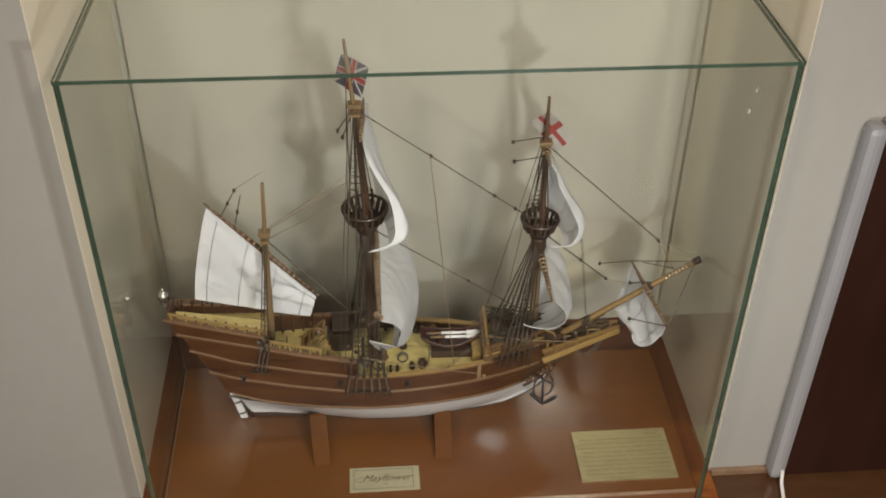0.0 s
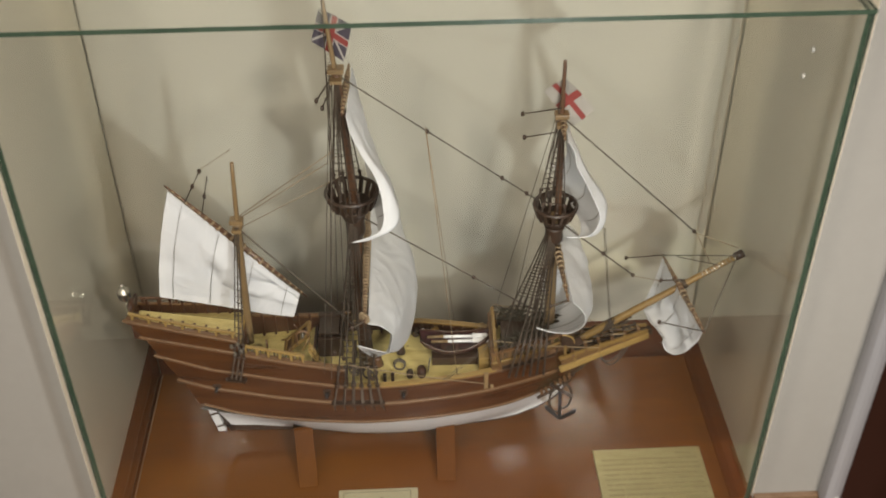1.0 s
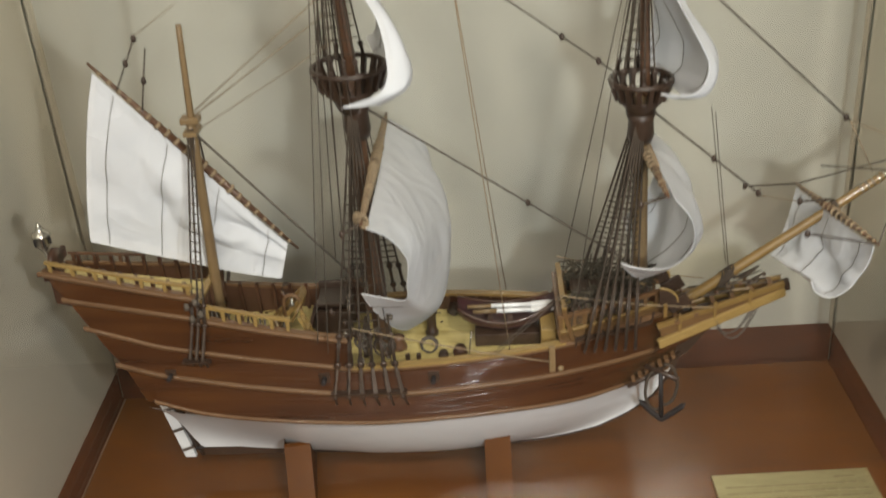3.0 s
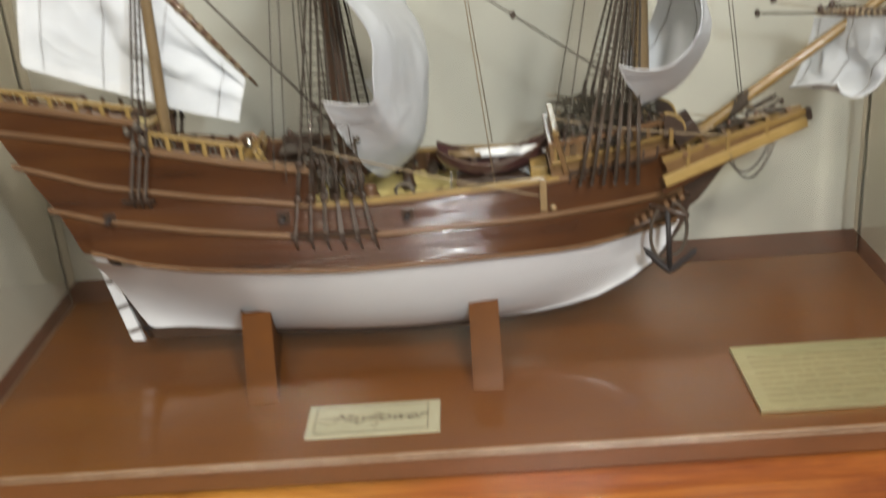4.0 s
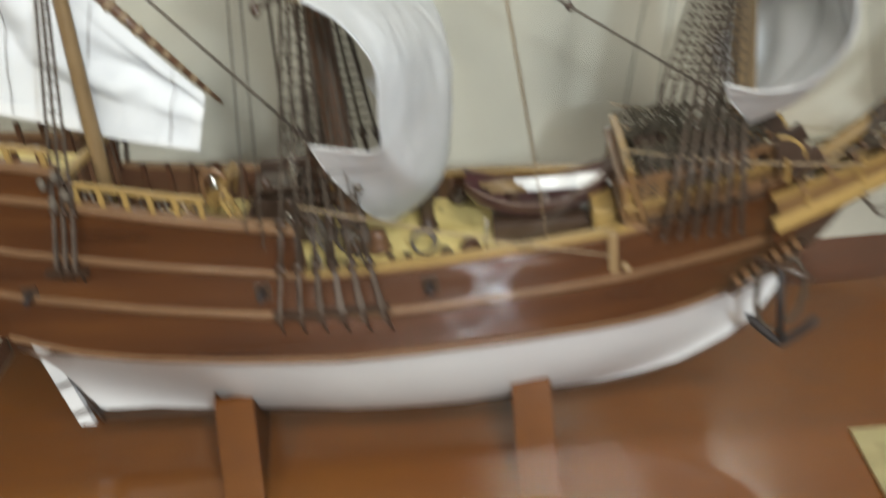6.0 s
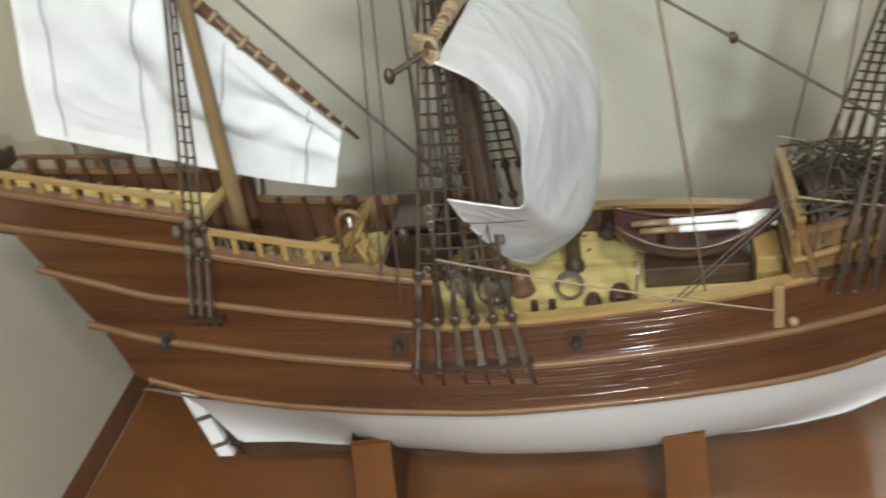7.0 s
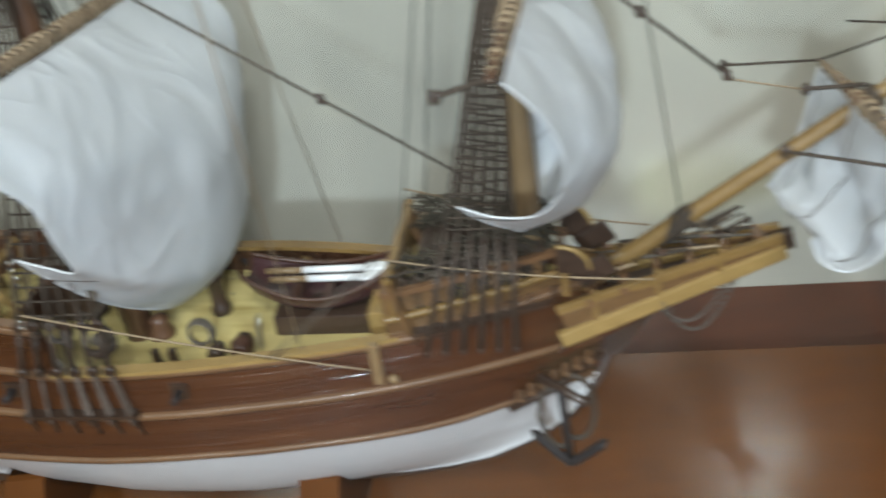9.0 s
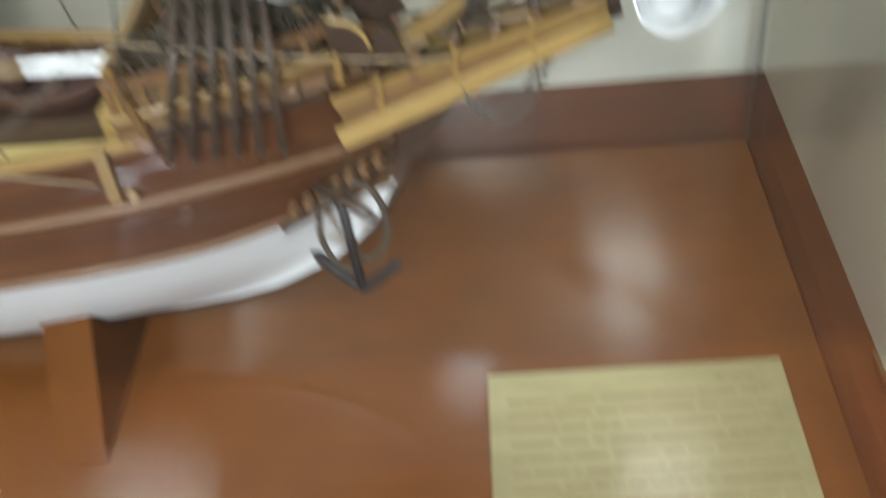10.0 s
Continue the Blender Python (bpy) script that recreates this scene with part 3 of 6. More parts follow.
def skin(name, u0, u1, n, low, high, mat, rows=10, inset=0.0, label="", ease=1.0, rake=None):
    """Both sides of the hull between two lines."""
    for side in (1, -1):
        bm = bmesh.new()
        grid = []
        for u in stations(u0, u1, n):
            aft = max(0.0, min(1.0, (-0.11 - u) / 0.077))
            lo, hi = low(u), high(u)
            hs = [lo + (hi - lo) * (k / rows) ** ease for k in range(rows + 1)]
            grid.append([H(u - (aft * rake(h) if rake else 0.0), side * max(0.0, half(u, h) - inset), h) for h in hs])
        add_grid(bm, grid, flip=side < 0)
        part(name, bm, mat, ship, label)


# lower hull, with closed bottom
skin("lower_hull", -0.187, 0.268, 60, KEEL, lambda u: max(KEEL(u) + 0.0005, LINE_D(u)), M_WHITE, 16, label="white-painted lower hull", ease=1.8, rake=curve([0.0236, 0.059, 0.09, 0.125], [0.002, 0.0135, 0.020, 0.0235]))
# upper hull in four lengths that follow the stepped sheer
skin("upper_hull", -0.283, -0.202, 26, STERN, POOP, M_HULL, 8, label="varnished mahogany stern")
skin("upper_hull", -0.202, -0.150, 8, LINE_D, POOP, M_HULL, 8, label="varnished mahogany planking")
skin("upper_hull", -0.150, -0.020, 20, LINE_D, LINE_A, M_HULL, 8, label="varnished mahogany planking")
skin("upper_hull", -0.020, 0.165, 28, LINE_D, LINE_B, M_HULL, 8, label="varnished mahogany planking")
skin("upper_hull", 0.165, 0.274, 22, lambda u: max(LINE_D(u), KEEL(u)), lambda u: max(LINE_B(u), KEEL(u) + 0.001), M_HULL, 8, label="varnished mahogany bow planking")
skin("forecastle_side", 0.165, 0.272, 22, LINE_B, FORE, M_FCSIDE, 4, label="ochre-brown planked forecastle side")
# inner faces of the bulwarks
skin("bulwark_lining", -0.281, -0.150, 20, lambda u: POOP(u) - 0.031, POOP, M_INNER, 2, 0.004)
skin("bulwark_lining", -0.150, -0.020, 20, lambda u: 0.130, LINE_A, M_INNER, 3, 0.004)
skin("bulwark_lining", -0.020, 0.165, 28, lambda u: 0.130, LINE_B, M_INNER, 3, 0.004)
skin("bulwark_lining", 0.165, 0.262, 16, lambda u: 0.155, FORE, M_INNER, 3, 0.004)


def across(name, u0, u1, n, height, mat, inset=0.003, label="", tilt=0.0):
    """A deck or bottom plate from side to side."""
    bm = bmesh.new()
    grid = []
    for u in stations(u0, u1, n):
        h = height(u)
        b = max(0.001, half(u, h) - inset)
        grid.append([H(u, b * s, h + tilt * s) for s in (-1, -0.5, 0, 0.5, 1)])
    add_grid(bm, grid, smooth=False)
    return part(name, bm, mat, ship, label)


across("transom", -0.283, -0.202, 26, STERN, M_HULL, 0.0, "raked mahogany transom")
across("poop_deck", -0.280, -0.152, 12, lambda u: POOP(u) - 0.0115, M_DECK, label="yellow planked poop deck", tilt=0.0015)
across("quarter_deck", -0.152, -0.066, 10, lambda u: 0.162 - 0.03 * (u + 0.15), M_DECK, label="yellow planked quarterdeck")
across("main_deck", -0.150, 0.168, 30, lambda u: 0.136, M_DECK, label="yellow planked main deck")
across("forecastle_deck", 0.166, 0.258, 10, lambda u: 0.168, M_DECK, label="yellow planked forecastle deck")


def wale(line, u0, u1, width, proud, mat, name="wale", lift=0.0, sides=(1, -1)):
    for side in sides:
        bm = bmesh.new()
        grid = []
        for u in stations(u0, u1, 44):
            h = line(u) + lift
            b = half(u, h)
            ring = [(b - 0.001, -width / 2), (b + proud * 0.8, -width / 2), (b + proud, -width / 5), (b + proud, width / 5), (b + proud * 0.8, width / 2), (b - 0.001, width / 2)]
            grid.append([H(u, side * v, h + dh) for v, dh in ring])
        add_grid(bm, grid)
        for row in (grid[0], grid[-1]):
            bm.faces.new([bm.verts.new(p) for p in row])
        part(name, bm, mat, ship)


wale(LINE_D, -0.204, 0.266, 0.0032, 0.0016, M_TRIM, "waterline_strip")
wale(LINE_C, -0.235, 0.270, 0.0040, 0.0026, M_TRIM)
wale(LINE_B, -0.259, 0.272, 0.0038, 0.0024, M_TRIM)
wale(LINE_A, -0.273, -0.020, 0.0040, 0.0024, M_TRIM)
wale(POOP, -0.289, -0.150, 0.0040, 0.0026, M_TRIM)
wale(FORE, 0.163, 0.270, 0.0034, 0.0022, M_OCHRE, "forecastle_band")


def cap_rail(line, u0, u1, lift, width, name, mat=M_GILT, n=24, thick=0.0028, sides=(1, -1)):
    """A flat rail that follows the bulwark's top on each side."""
    for side in sides:
        bm = bmesh.new()
        grid = []
        for u in stations(u0, u1, n):
            h = line(u)
            b = half(u, h) - 0.0015
            h += lift
            grid.append([H(u, side * (b + dv), h + dh) for dv, dh in ((-width / 2, 0), (width / 2, 0), (width / 2, thick), (-width / 2, thick), (-width / 2, 0))])
        add_grid(bm, grid, smooth=False)
        for row in (grid[0], grid[-1]):
            bm.faces.new([bm.verts.new(p) for p in row[:4]])
        part(name, bm, mat, ship)


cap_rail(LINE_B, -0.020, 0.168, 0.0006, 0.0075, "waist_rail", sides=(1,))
# the far rail takes a browner, darker tone than the near one
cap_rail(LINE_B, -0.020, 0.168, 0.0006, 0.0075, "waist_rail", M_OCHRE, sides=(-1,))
cap_rail(LINE_A, -0.148, -0.020, 0.0008, 0.0065, "quarter_rail_foot", M_TRIM)
cap_rail(POOP, -0.285, -0.150, 0.0008, 0.0060, "poop_rail_foot", M_TRIM)
cap_rail(POOP, -0.281, -0.152, 0.0105, 0.0040, "poop_rail", n=16, thick=0.0024, sides=(1,))
# likewise a darker brown for the far poop rail
cap_rail(POOP, -0.281, -0.215, 0.0105, 0.0040, "poop_rail", M_BMAST, n=10, thick=0.0024, sides=(-1,))
cap_rail(LINE_A, -0.146, -0.070, 0.0135, 0.0040, "quarter_rail", n=16, thick=0.0024, sides=(1,))
cap_rail(LINE_B, 0.163, 0.262, 0.0014, 0.0060, "forecastle_foot_rail", M_TRIM)
cap_rail(TOPRAIL, 0.164, 0.256, 0.0, 0.0046, "forecastle_rail", M_TRIM, n=14, thick=0.0030)


def stanchions(line, u0, u1, count, height, name="stanchion", mat=M_GILT, sides=(1, -1)):
    first = None
    for side in sides:
        for u in stations(u0, u1, count - 1):
            h = line(u)
            at = H(u, side * (half(u, h) - 0.0015), h)
            if first is None:
                bm = bmesh.new()
                add_box(bm, (0, 0, height / 2), (0.0032, 0.0026, height), bevel=0.0004)
                first = part(name, bm, mat, ship)
                first.location = at
            else:
                ob = new(name, first.data)
                ob.parent = ship
                ob.location = at


stanchions(POOP, -0.277, -0.156, 7, 0.011, sides=(1,))
stanchions(POOP, -0.277, -0.217, 4, 0.011, mat=M_BMAST, sides=(-1,))
stanchions(LINE_A, -0.143, -0.073, 6, 0.014, sides=(1,))
stanchions(FORE, 0.186, 0.252, 7, 0.0128, mat=M_FCSIDE)

# timber heads against the inside of the bulwarks
rib = None
for u0, u1, n, line, foot in ((-0.272, -0.160, 9, POOP, None), (-0.135, -0.028, 8, LINE_A, 0.140), (-0.008, 0.158, 13, LINE_B, 0.137)):
    for side in (1, -1):
        for u in stations(u0, u1, n - 1):
            hi = line(u) + (0.012 if foot is None else -0.001)
            lo = line(u) - 0.027 if foot is None else foot
            bm = bmesh.new()
            add_box(bm, H(u, side * (half(u, hi) - 0.0062), (lo + hi) / 2), (0.0030, 0.0026, hi - lo))
            part("timber_head", bm, M_INNER, ship)

# keel, stem and rudder
aft_keel = [(-0.189, 0.0205), (-0.10, 0.0195), (0.0, 0.0145), (0.06, 0.0140), (0.06, 0.0235), (0.0, 0.0235), (-0.10, 0.0290), (-0.189, 0.0300)]
stem = [(0.06, 0.0140), (0.10, 0.0165), (0.148, 0.0220), (0.178, 0.0280), (0.206, 0.0370), (0.232, 0.0515), (0.254, 0.0700), (0.271, 0.0970), (0.281, 0.127), (0.276, 0.150), (0.266, 0.150),
        (0.258, 0.100), (0.240, 0.077), (0.218, 0.059), (0.190, 0.044), (0.150, 0.034), (0.10, 0.0275), (0.06, 0.0235)]


def slab(outline, thick, name, mat, parent=None, label=""):
    """An upright board along the ship's middle line."""
    bm = bmesh.new()
    for s in (-1, 1):
        bm.faces.new([bm.verts.new(P(u, s * thick, h)) for u, h in outline][::s])
    bm.verts.ensure_lookup_table()
    n = len(outline)
    for k in range(n):
        bm.faces.new((bm.verts[k], bm.verts[(k + 1) % n], bm.verts[n + (k + 1) % n], bm.verts[n + k]))
    return part(name, bm, mat, parent or ship, label)


slab(aft_keel, 0.0033, "keel", M_DARK, label="dark wooden keel")
slab(stem, 0.0023, "stem", M_DARK, label="dark wooden stem")

bm = bmesh.new()
add_grid(bm, [[P(-0.1970 - 0.22 * (h - 0.018) + du, s * 0.0024, h) for du, s in ((0, -1), (-0.0105, -1), (-0.0105, 1), (0, 1), (0, -1))] for h in (0.018, 0.03, 0.06, 0.085, 0.114)], smooth=False)
rudder = part("rudder", bm, M_WHITE, ship, "white rudder with grey iron straps")
for h in (0.0285, 0.0520, 0.0770):
    bm = bmesh.new()
    u = -0.1970 - 0.22 * (h - 0.018)
    add_box(bm, P(u - 0.0048, 0, h), (0.0116, 0.0060, 0.0032), Matrix.Rotation(radians(-18), 4, "Y"))
    part("iron_strap", bm, M_STRAP, rudder)
    if h < 0.07:
        rope("pintle_arm", [P(u + 0.004, 0.0036, h + 0.001), P(u + 0.0125, 0.0052, h + 0.0035)], 0.0015, M_IRON, ship)
rope("sternpost", [P(-0.1880, 0, 0.0205), P(-0.2005, 0, 0.056), P(-0.2085, 0, 0.092), P(-0.2110, 0, 0.118)], 0.0044, M_DARK, ship)

# beakhead: two long yellow rails to the figure-less tip, knee and gratings
for side in (1, -1):
    bm = bmesh.new()
    a, b = P(0.251, side * 0.029, 0.1455), P(0.367, side * 0.003, 0.1795)
    d = (b - a).normalized()
    add_box(bm, (a + b) / 2, ((b - a).length, 0.0050, 0.0092), d.to_track_quat("X", "Z").to_matrix().to_4x4(), bevel=0.0012)
    part("beak_rail", bm, M_GILT, ship, "long yellow beakhead rail")
    bm = bmesh.new()
    a, b = P(0.250, side * 0.026, 0.162), P(0.365, side * 0.005, 0.1885)
    add_box(bm, (a + b) / 2, ((b - a).length, 0.0036, 0.0052), (b - a).to_track_quat("X", "Z").to_matrix().to_4x4(), bevel=0.0006)
    part("upper_beak_rail", bm, M_OCHRE, ship)
    bm = bmesh.new()
    a, b = P(0.250, side * 0.030, 0.137), P(0.345, side * 0.004, 0.170)
    add_box(bm, (a + b) / 2, ((b - a).length, 0.0030, 0.0035), (b - a).to_track_quat("X", "Z").to_matrix().to_4x4(), bevel=0.0006)
    part("lower_beak_rail", bm, M_HULL, ship)
    bm = bmesh.new()
    a, b = P(0.253, side * 0.0275, 0.156), P(0.363, side * 0.0040, 0.184)
    add_box(bm, (a + b) / 2, ((b - a).length, 0.0018, 0.0085), (b - a).to_track_quat("X", "Z").to_matrix().to_4x4())
    part("beak_side_board", bm, M_FCSIDE, ship)
    for k in range(3):
        t = 0.16 + 0.28 * k
        bm = bmesh.new()
        add_box(bm, P(0.252 + 0.114 * t, side * (0.029 - 0.025 * t), 0.160 + 0.026 * t), (0.0030, 0.0035, 0.018), bevel=0.0005)
        part("beak_post", bm, M_OCHRE, ship)
bm = bmesh.new()
knee = [(0.274, 0.112), (0.283, 0.119), (0.292, 0.131), (0.304, 0.148), (0.316, 0.160), (0.372, 0.181), (0.370, 0.190), (0.335, 0.176), (0.268, 0.160)]
for s in (-1, 1):
    bm.faces.new([bm.verts.new(P(u, s * 0.0035, h)) for u, h in knee][::s])
bm.verts.ensure_lookup_table()
n = len(knee)
for k in range(n):
    bm.faces.new((bm.verts[k], bm.verts[(k + 1) % n], bm.verts[n + (k + 1) % n], bm.verts[n + k]))
part("knee_of_head", bm, M_DARK, ship)
for k in range(6):
    t = k / 5
    bm = bmesh.new()
    add_box(bm, P(0.268 + 0.085 * t, 0, 0.166 + 0.022 * t), (0.004, 2 * (0.027 - 0.022 * t), 0.0035))
    part("beak_grating_bar", bm, M_TRIM, ship)

# stern: rounded taffrail crest and silver lantern
bm = bmesh.new()
add_lathe(bm, [(0.0005, -0.0022), (0.013, -0.0022), (0.013, 0.0022), (0.0005, 0.0022)], 28, P(-0.283, 0.008, 0.2480), Matrix.Rotation(radians(90), 4, "Y"))
part("taffrail_crest", bm, M_INNER, ship)
bm = bmesh.new()
add_box(bm, P(-0.2835, 0.009, 0.2470), (0.004, 0.050, 0.010), bevel=0.0006)
part("taffrail", bm, M_INNER, ship)
lantern = rope("lantern", [P(-0.284, 0.009, 0.240), P(-0.2875, 0.010, 0.2445), P(-0.2885, 0.010, 0.2600)], 0.0012, M_SILVER, ship, 6, label="silver stern lantern")
LAMP = P(-0.2890, 0.010, 0.2580)
bm = bmesh.new()
add_lathe(bm, [(0.0012, 0.0), (0.0026, 0.002), (0.0056, 0.0075), (0.0060, 0.0085)], 6, LAMP)
part("lantern_bowl", bm, M_SILVER, lantern)
bm = bmesh.new()
add_lathe(bm, [(0.0060, 0.0086), (0.0076, 0.0092), (0.0074, 0.0170), (0.0080, 0.0175)], 6, LAMP)
part("lantern_body", bm, M_SILVER, lantern)
for k in range(6):
    q = math.tau * k / 6
    bm = bmesh.new()
    add_tube(bm, [LAMP + Vector((0.0077 * math.cos(q), 0.0077 * math.sin(q), 0.009)), LAMP + Vector((0.0076 * math.cos(q), 0.0076 * math.sin(q), 0.0172))], 0.0006, 5)
    part("lantern_bar", bm, M_IRON, lantern)
bm = bmesh.new()
add_lathe(bm, [(0.0084, 0.0176), (0.0080, 0.0186), (0.0048, 0.0225), (0.0024, 0.0245), (0.0030, 0.0258), (0.0018, 0.0280), (0.0005, 0.0300)], 12, LAMP)
part("lantern_cap", bm, M_SILVER, lantern)

# ---- masts, tops and bowsprit ----


def spar(name, a, b, r0, r1, mat, sides=10, label=""):
    bm = bmesh.new()
    a, b = Vector(a), Vector(b)
    add_tube(bm, [a.lerp(b, k / 6) for k in range(7)], r0, sides, r1)
    return part(name, bm, mat, ship, label)


MIZ_FOOT, MIZ_CAP, MIZ_TOP = P(-0.146, 0, 0.180), P(-0.1405, 0, 0.372), P(-0.136, 0, 0.453)
MAIN_FOOT, MAIN_NEST, MAIN_CAP, MAIN_TOP = P(0.002, 0, 0.134), P(-0.003, 0, 0.400), P(-0.0110, 0, 0.568), P(-0.0205, 0, 0.658)
FORE_FOOT, FORE_NEST, FORE_CAP, FORE_TOP = P(0.238, 0, 0.160), P(0.2350, 0, 0.372), P(0.2350, 0, 0.507), P(0.2345, 0, 0.574)
SPRIT_FOOT, SPRIT_TIP = P(0.256, 0.001, 0.1565), P(0.467, 0.0, 0.306)

spar("mizzen_mast", MIZ_FOOT, MIZ_CAP, 0.0051, 0.0041, M_MAST)
spar("mizzen_topmast", MIZ_CAP - Vector((0, 0, 0.012)), MIZ_TOP, 0.0032, 0.0024, M_MAST)
spar("main_mast", MAIN_FOOT, MAIN_NEST, 0.0085, 0.0068, M_BMAST)
spar("main_topmast", MAIN_NEST - Vector((-0.004, 0, 0.02)), MAIN_CAP, 0.0052, 0.0042, M_BMAST)
spar("main_pole", MAIN_CAP - Vector((0, 0, 0.012)), MAIN_TOP, 0.0030, 0.0020, M_MAST)
spar("fore_mast", FORE_FOOT, FORE_NEST, 0.0075, 0.0060, M_MAST)
spar("fore_topmast", FORE_NEST - Vector((-0.004, 0, 0.02)), FORE_CAP, 0.0046, 0.0038, M_BMAST)
spar("fore_pole", FORE_CAP - Vector((0, 0, 0.012)), FORE_TOP, 0.0030, 0.0020, M_BMAST)
spar("bowsprit", SPRIT_FOOT, SPRIT_TIP, 0.0054, 0.0036, M_OCHRE, label="tan wooden bowsprit")
for k in range(9):
    p = SPRIT_FOOT.lerp(SPRIT_TIP, 0.80 + 0.021 * k)
    bm = bmesh.new()
    add_lathe(bm, [(0.0036, -0.0010), (0.0046, -0.0006), (0.0046, 0.0006), (0.0036, 0.0010)], 10, p, (SPRIT_TIP - SPRIT_FOOT).to_track_quat("Z", "Y").to_matrix().to_4x4())
    part("silver_band", bm, M_SILVER, ship)


def mast_cap(at, size, mat):
    bm = bmesh.new()
    add_box(bm, at, (size * 1.6, size * 1.3, 0.0055), bevel=0.001)
    add_box(bm, at - Vector((0, 0, 0.010)), (size * 1.2, size * 2.2, 0.004), bevel=0.0008)
    return part("mast_cap", bm, mat, ship)


mast_cap(MIZ_CAP, 0.010, M_MAST)
mast_cap(MAIN_CAP, 0.011, M_MAST)
mast_cap(FORE_CAP, 0.010, M_MAST)
bm = bmesh.new()
add_tube(bm, [SPRIT_TIP - Vector((0.006, 0, 0.004)), SPRIT_TIP + Vector((0.003, 0, 0.002))], 0.0054, 10)
part("bowsprit_cap", bm, M_DARK, ship)


def crows_nest(at, rim, height, slats):
    """A bowl-shaped fighting top: solid floor and cup, ring of slats and a stout rim."""
    bm = bmesh.new()
    r0 = rim * 0.52
    add_lathe(bm, [(0.004, -height * 0.55), (r0 * 0.72, -height * 0.50), (r0, -height * 0.1), (rim * 0.80, height * 0.30), (rim * 0.78, height * 0.34), (r0 * 0.9, 0.0), (0.004, -0.002)], 22, at)
    nest = part("crows_nest", bm, M_DARK, ship, "dark wooden bowl-shaped top with slatted sides")
    bm = bmesh.new()
    ring = [(rim + 0.0018 * math.cos(a), height + 0.0024 * math.sin(a)) for a in [k * math.tau / 8 for k in range(9)]]
    grid = [[at + Vector((r * math.cos(q), r * math.sin(q), h)) for r, h in ring] for q in [k * math.tau / 28 for k in range(29)]]
    add_grid(bm, grid)
    part("rim", bm, M_DARK, nest)
    for k in range(slats):
        q = math.tau * (k + 0.5) / slats
        bm = bmesh.new()
        a = at + Vector((rim * 0.79 * math.cos(q), rim * 0.79 * math.sin(q), height * 0.28))
        b = at + Vector((rim * math.cos(q), rim * math.sin(q), height))
        m = (b - a).to_track_quat("Z", "Y").to_matrix().to_4x4()
        add_box(bm, (a + b) / 2, (0.0042, 0.0042, (b - a).length), m, bevel=0.0005)
        part("slat", bm, M_DARK, nest)
    return nest


crows_nest(P(-0.0030, 0, 0.385), 0.0305, 0.025, 18)
crows_nest(P(0.2350, 0, 0.3635), 0.0252, 0.022, 16)
for at, h in ((P(-0.001, 0, 0.363), 0.030), (P(0.2355, 0, 0.344), 0.026)):
    bm = bmesh.new()
    add_lathe(bm, [(0.0095, -h / 2), (0.0115, -h / 4), (0.0105, h / 4), (0.013, h / 2)], 12, at)
    part("mast_wolding", bm, M_DARK, ship)

# ---- standing rigging ----


def shrouds(top, feet, count, side, radius, ratlines, low, high, name, mat=M_ROPE, chain=None, splay=(0.0, 0.0), eye_gap=0.011, eye_size=1.0, strap_width=0.0044):
    """A fan of shrouds from deadeyes to the masthead, with ratlines across it and chain plates below."""
    a, b = Vector(feet[0]), Vector(feet[1])
    feet_at = [a.lerp(b, k / (count - 1)) for k in range(count)]
    holder = None
    for i, f in enumerate(feet_at):
        t = Vector(top) + Vector((0.004 * (i / (count - 1) - 0.5), -side * 0.006, 0))
        q = i / (count - 1)
        line = rope(name, [f + (t - f) * k / 4 for k in range(5)], radius, mat, ship if holder is None else holder, 5)
        if holder is None:
            holder = line
        bm = bmesh.new()
        turn = Matrix.Rotation(radians(90), 4, "X")
        eye = [(r * eye_size, e * eye_size) for r, e in ((0.0010, -0.0013), (0.0023, -0.0011), (0.0026, 0), (0.0023, 0.0011), (0.0010, 0.0013))]
        add_lathe(bm, eye, 10, f, turn)
        up = f + (t - f).normalized() * eye_gap
        add_lathe(bm, eye, 10, up, turn)
        add_tube(bm, [f + Vector((0.001, 0, 0)), up + Vector((0.001, 0, 0))], 0.0006, 4)
        add_tube(bm, [f - Vector((0.001, 0, 0)), up - Vector((0.001, 0, 0))], 0.0006, 4)
        part("deadeye", bm, M_DARK, holder)
        if chain is not None:
            c = f.copy()
            c.z = chain(f.x)
            c.y = -side * (half(f.x, c.z) + 0.0036)
            c.x = f.x + splay[0] + (splay[1] - splay[0]) * q
            bm = bmesh.new()
            d = f - c
            m = d.to_track_quat("Z", "Y").to_matrix().to_4x4()
            for k in range(5):
                w = strap_width - 0.0004 * k * strap_width / 0.0044
                add_box(bm, c.lerp(f, (k + 0.5) / 5), (w, 0.0016 + 0.0004 * (k % 2), d.length / 5), m, bevel=0.0004)
            strap = part("chain_plate", bm, M_STRAP, holder, "grey-brown strap below a shroud")
            bm = bmesh.new()
            add_tube(bm, [c + Vector((0, 0, 0.002)), c + Vector((0.0010 * (1 + 2 * q), 0.001 * side, -0.009))], 0.0010, 5)
            add_box(bm, c, (0.0040, 0.0030, 0.0036), bevel=0.0006)
            part("strap_bolt", bm, M_DARK, strap)
    for k in range(ratlines):
        q = low + (high - low) * k / max(1, ratlines - 1)
        pts = [f + (Vector(top) - f) * q for f in feet_at]
        wob = [p + Vector((0, 0, -0.0006 * math.sin(math.pi * j / (count - 1)))) for j, p in enumerate(pts)]
        rope("ratline", wob, radius * 0.62, mat, holder, 4)
    return holder


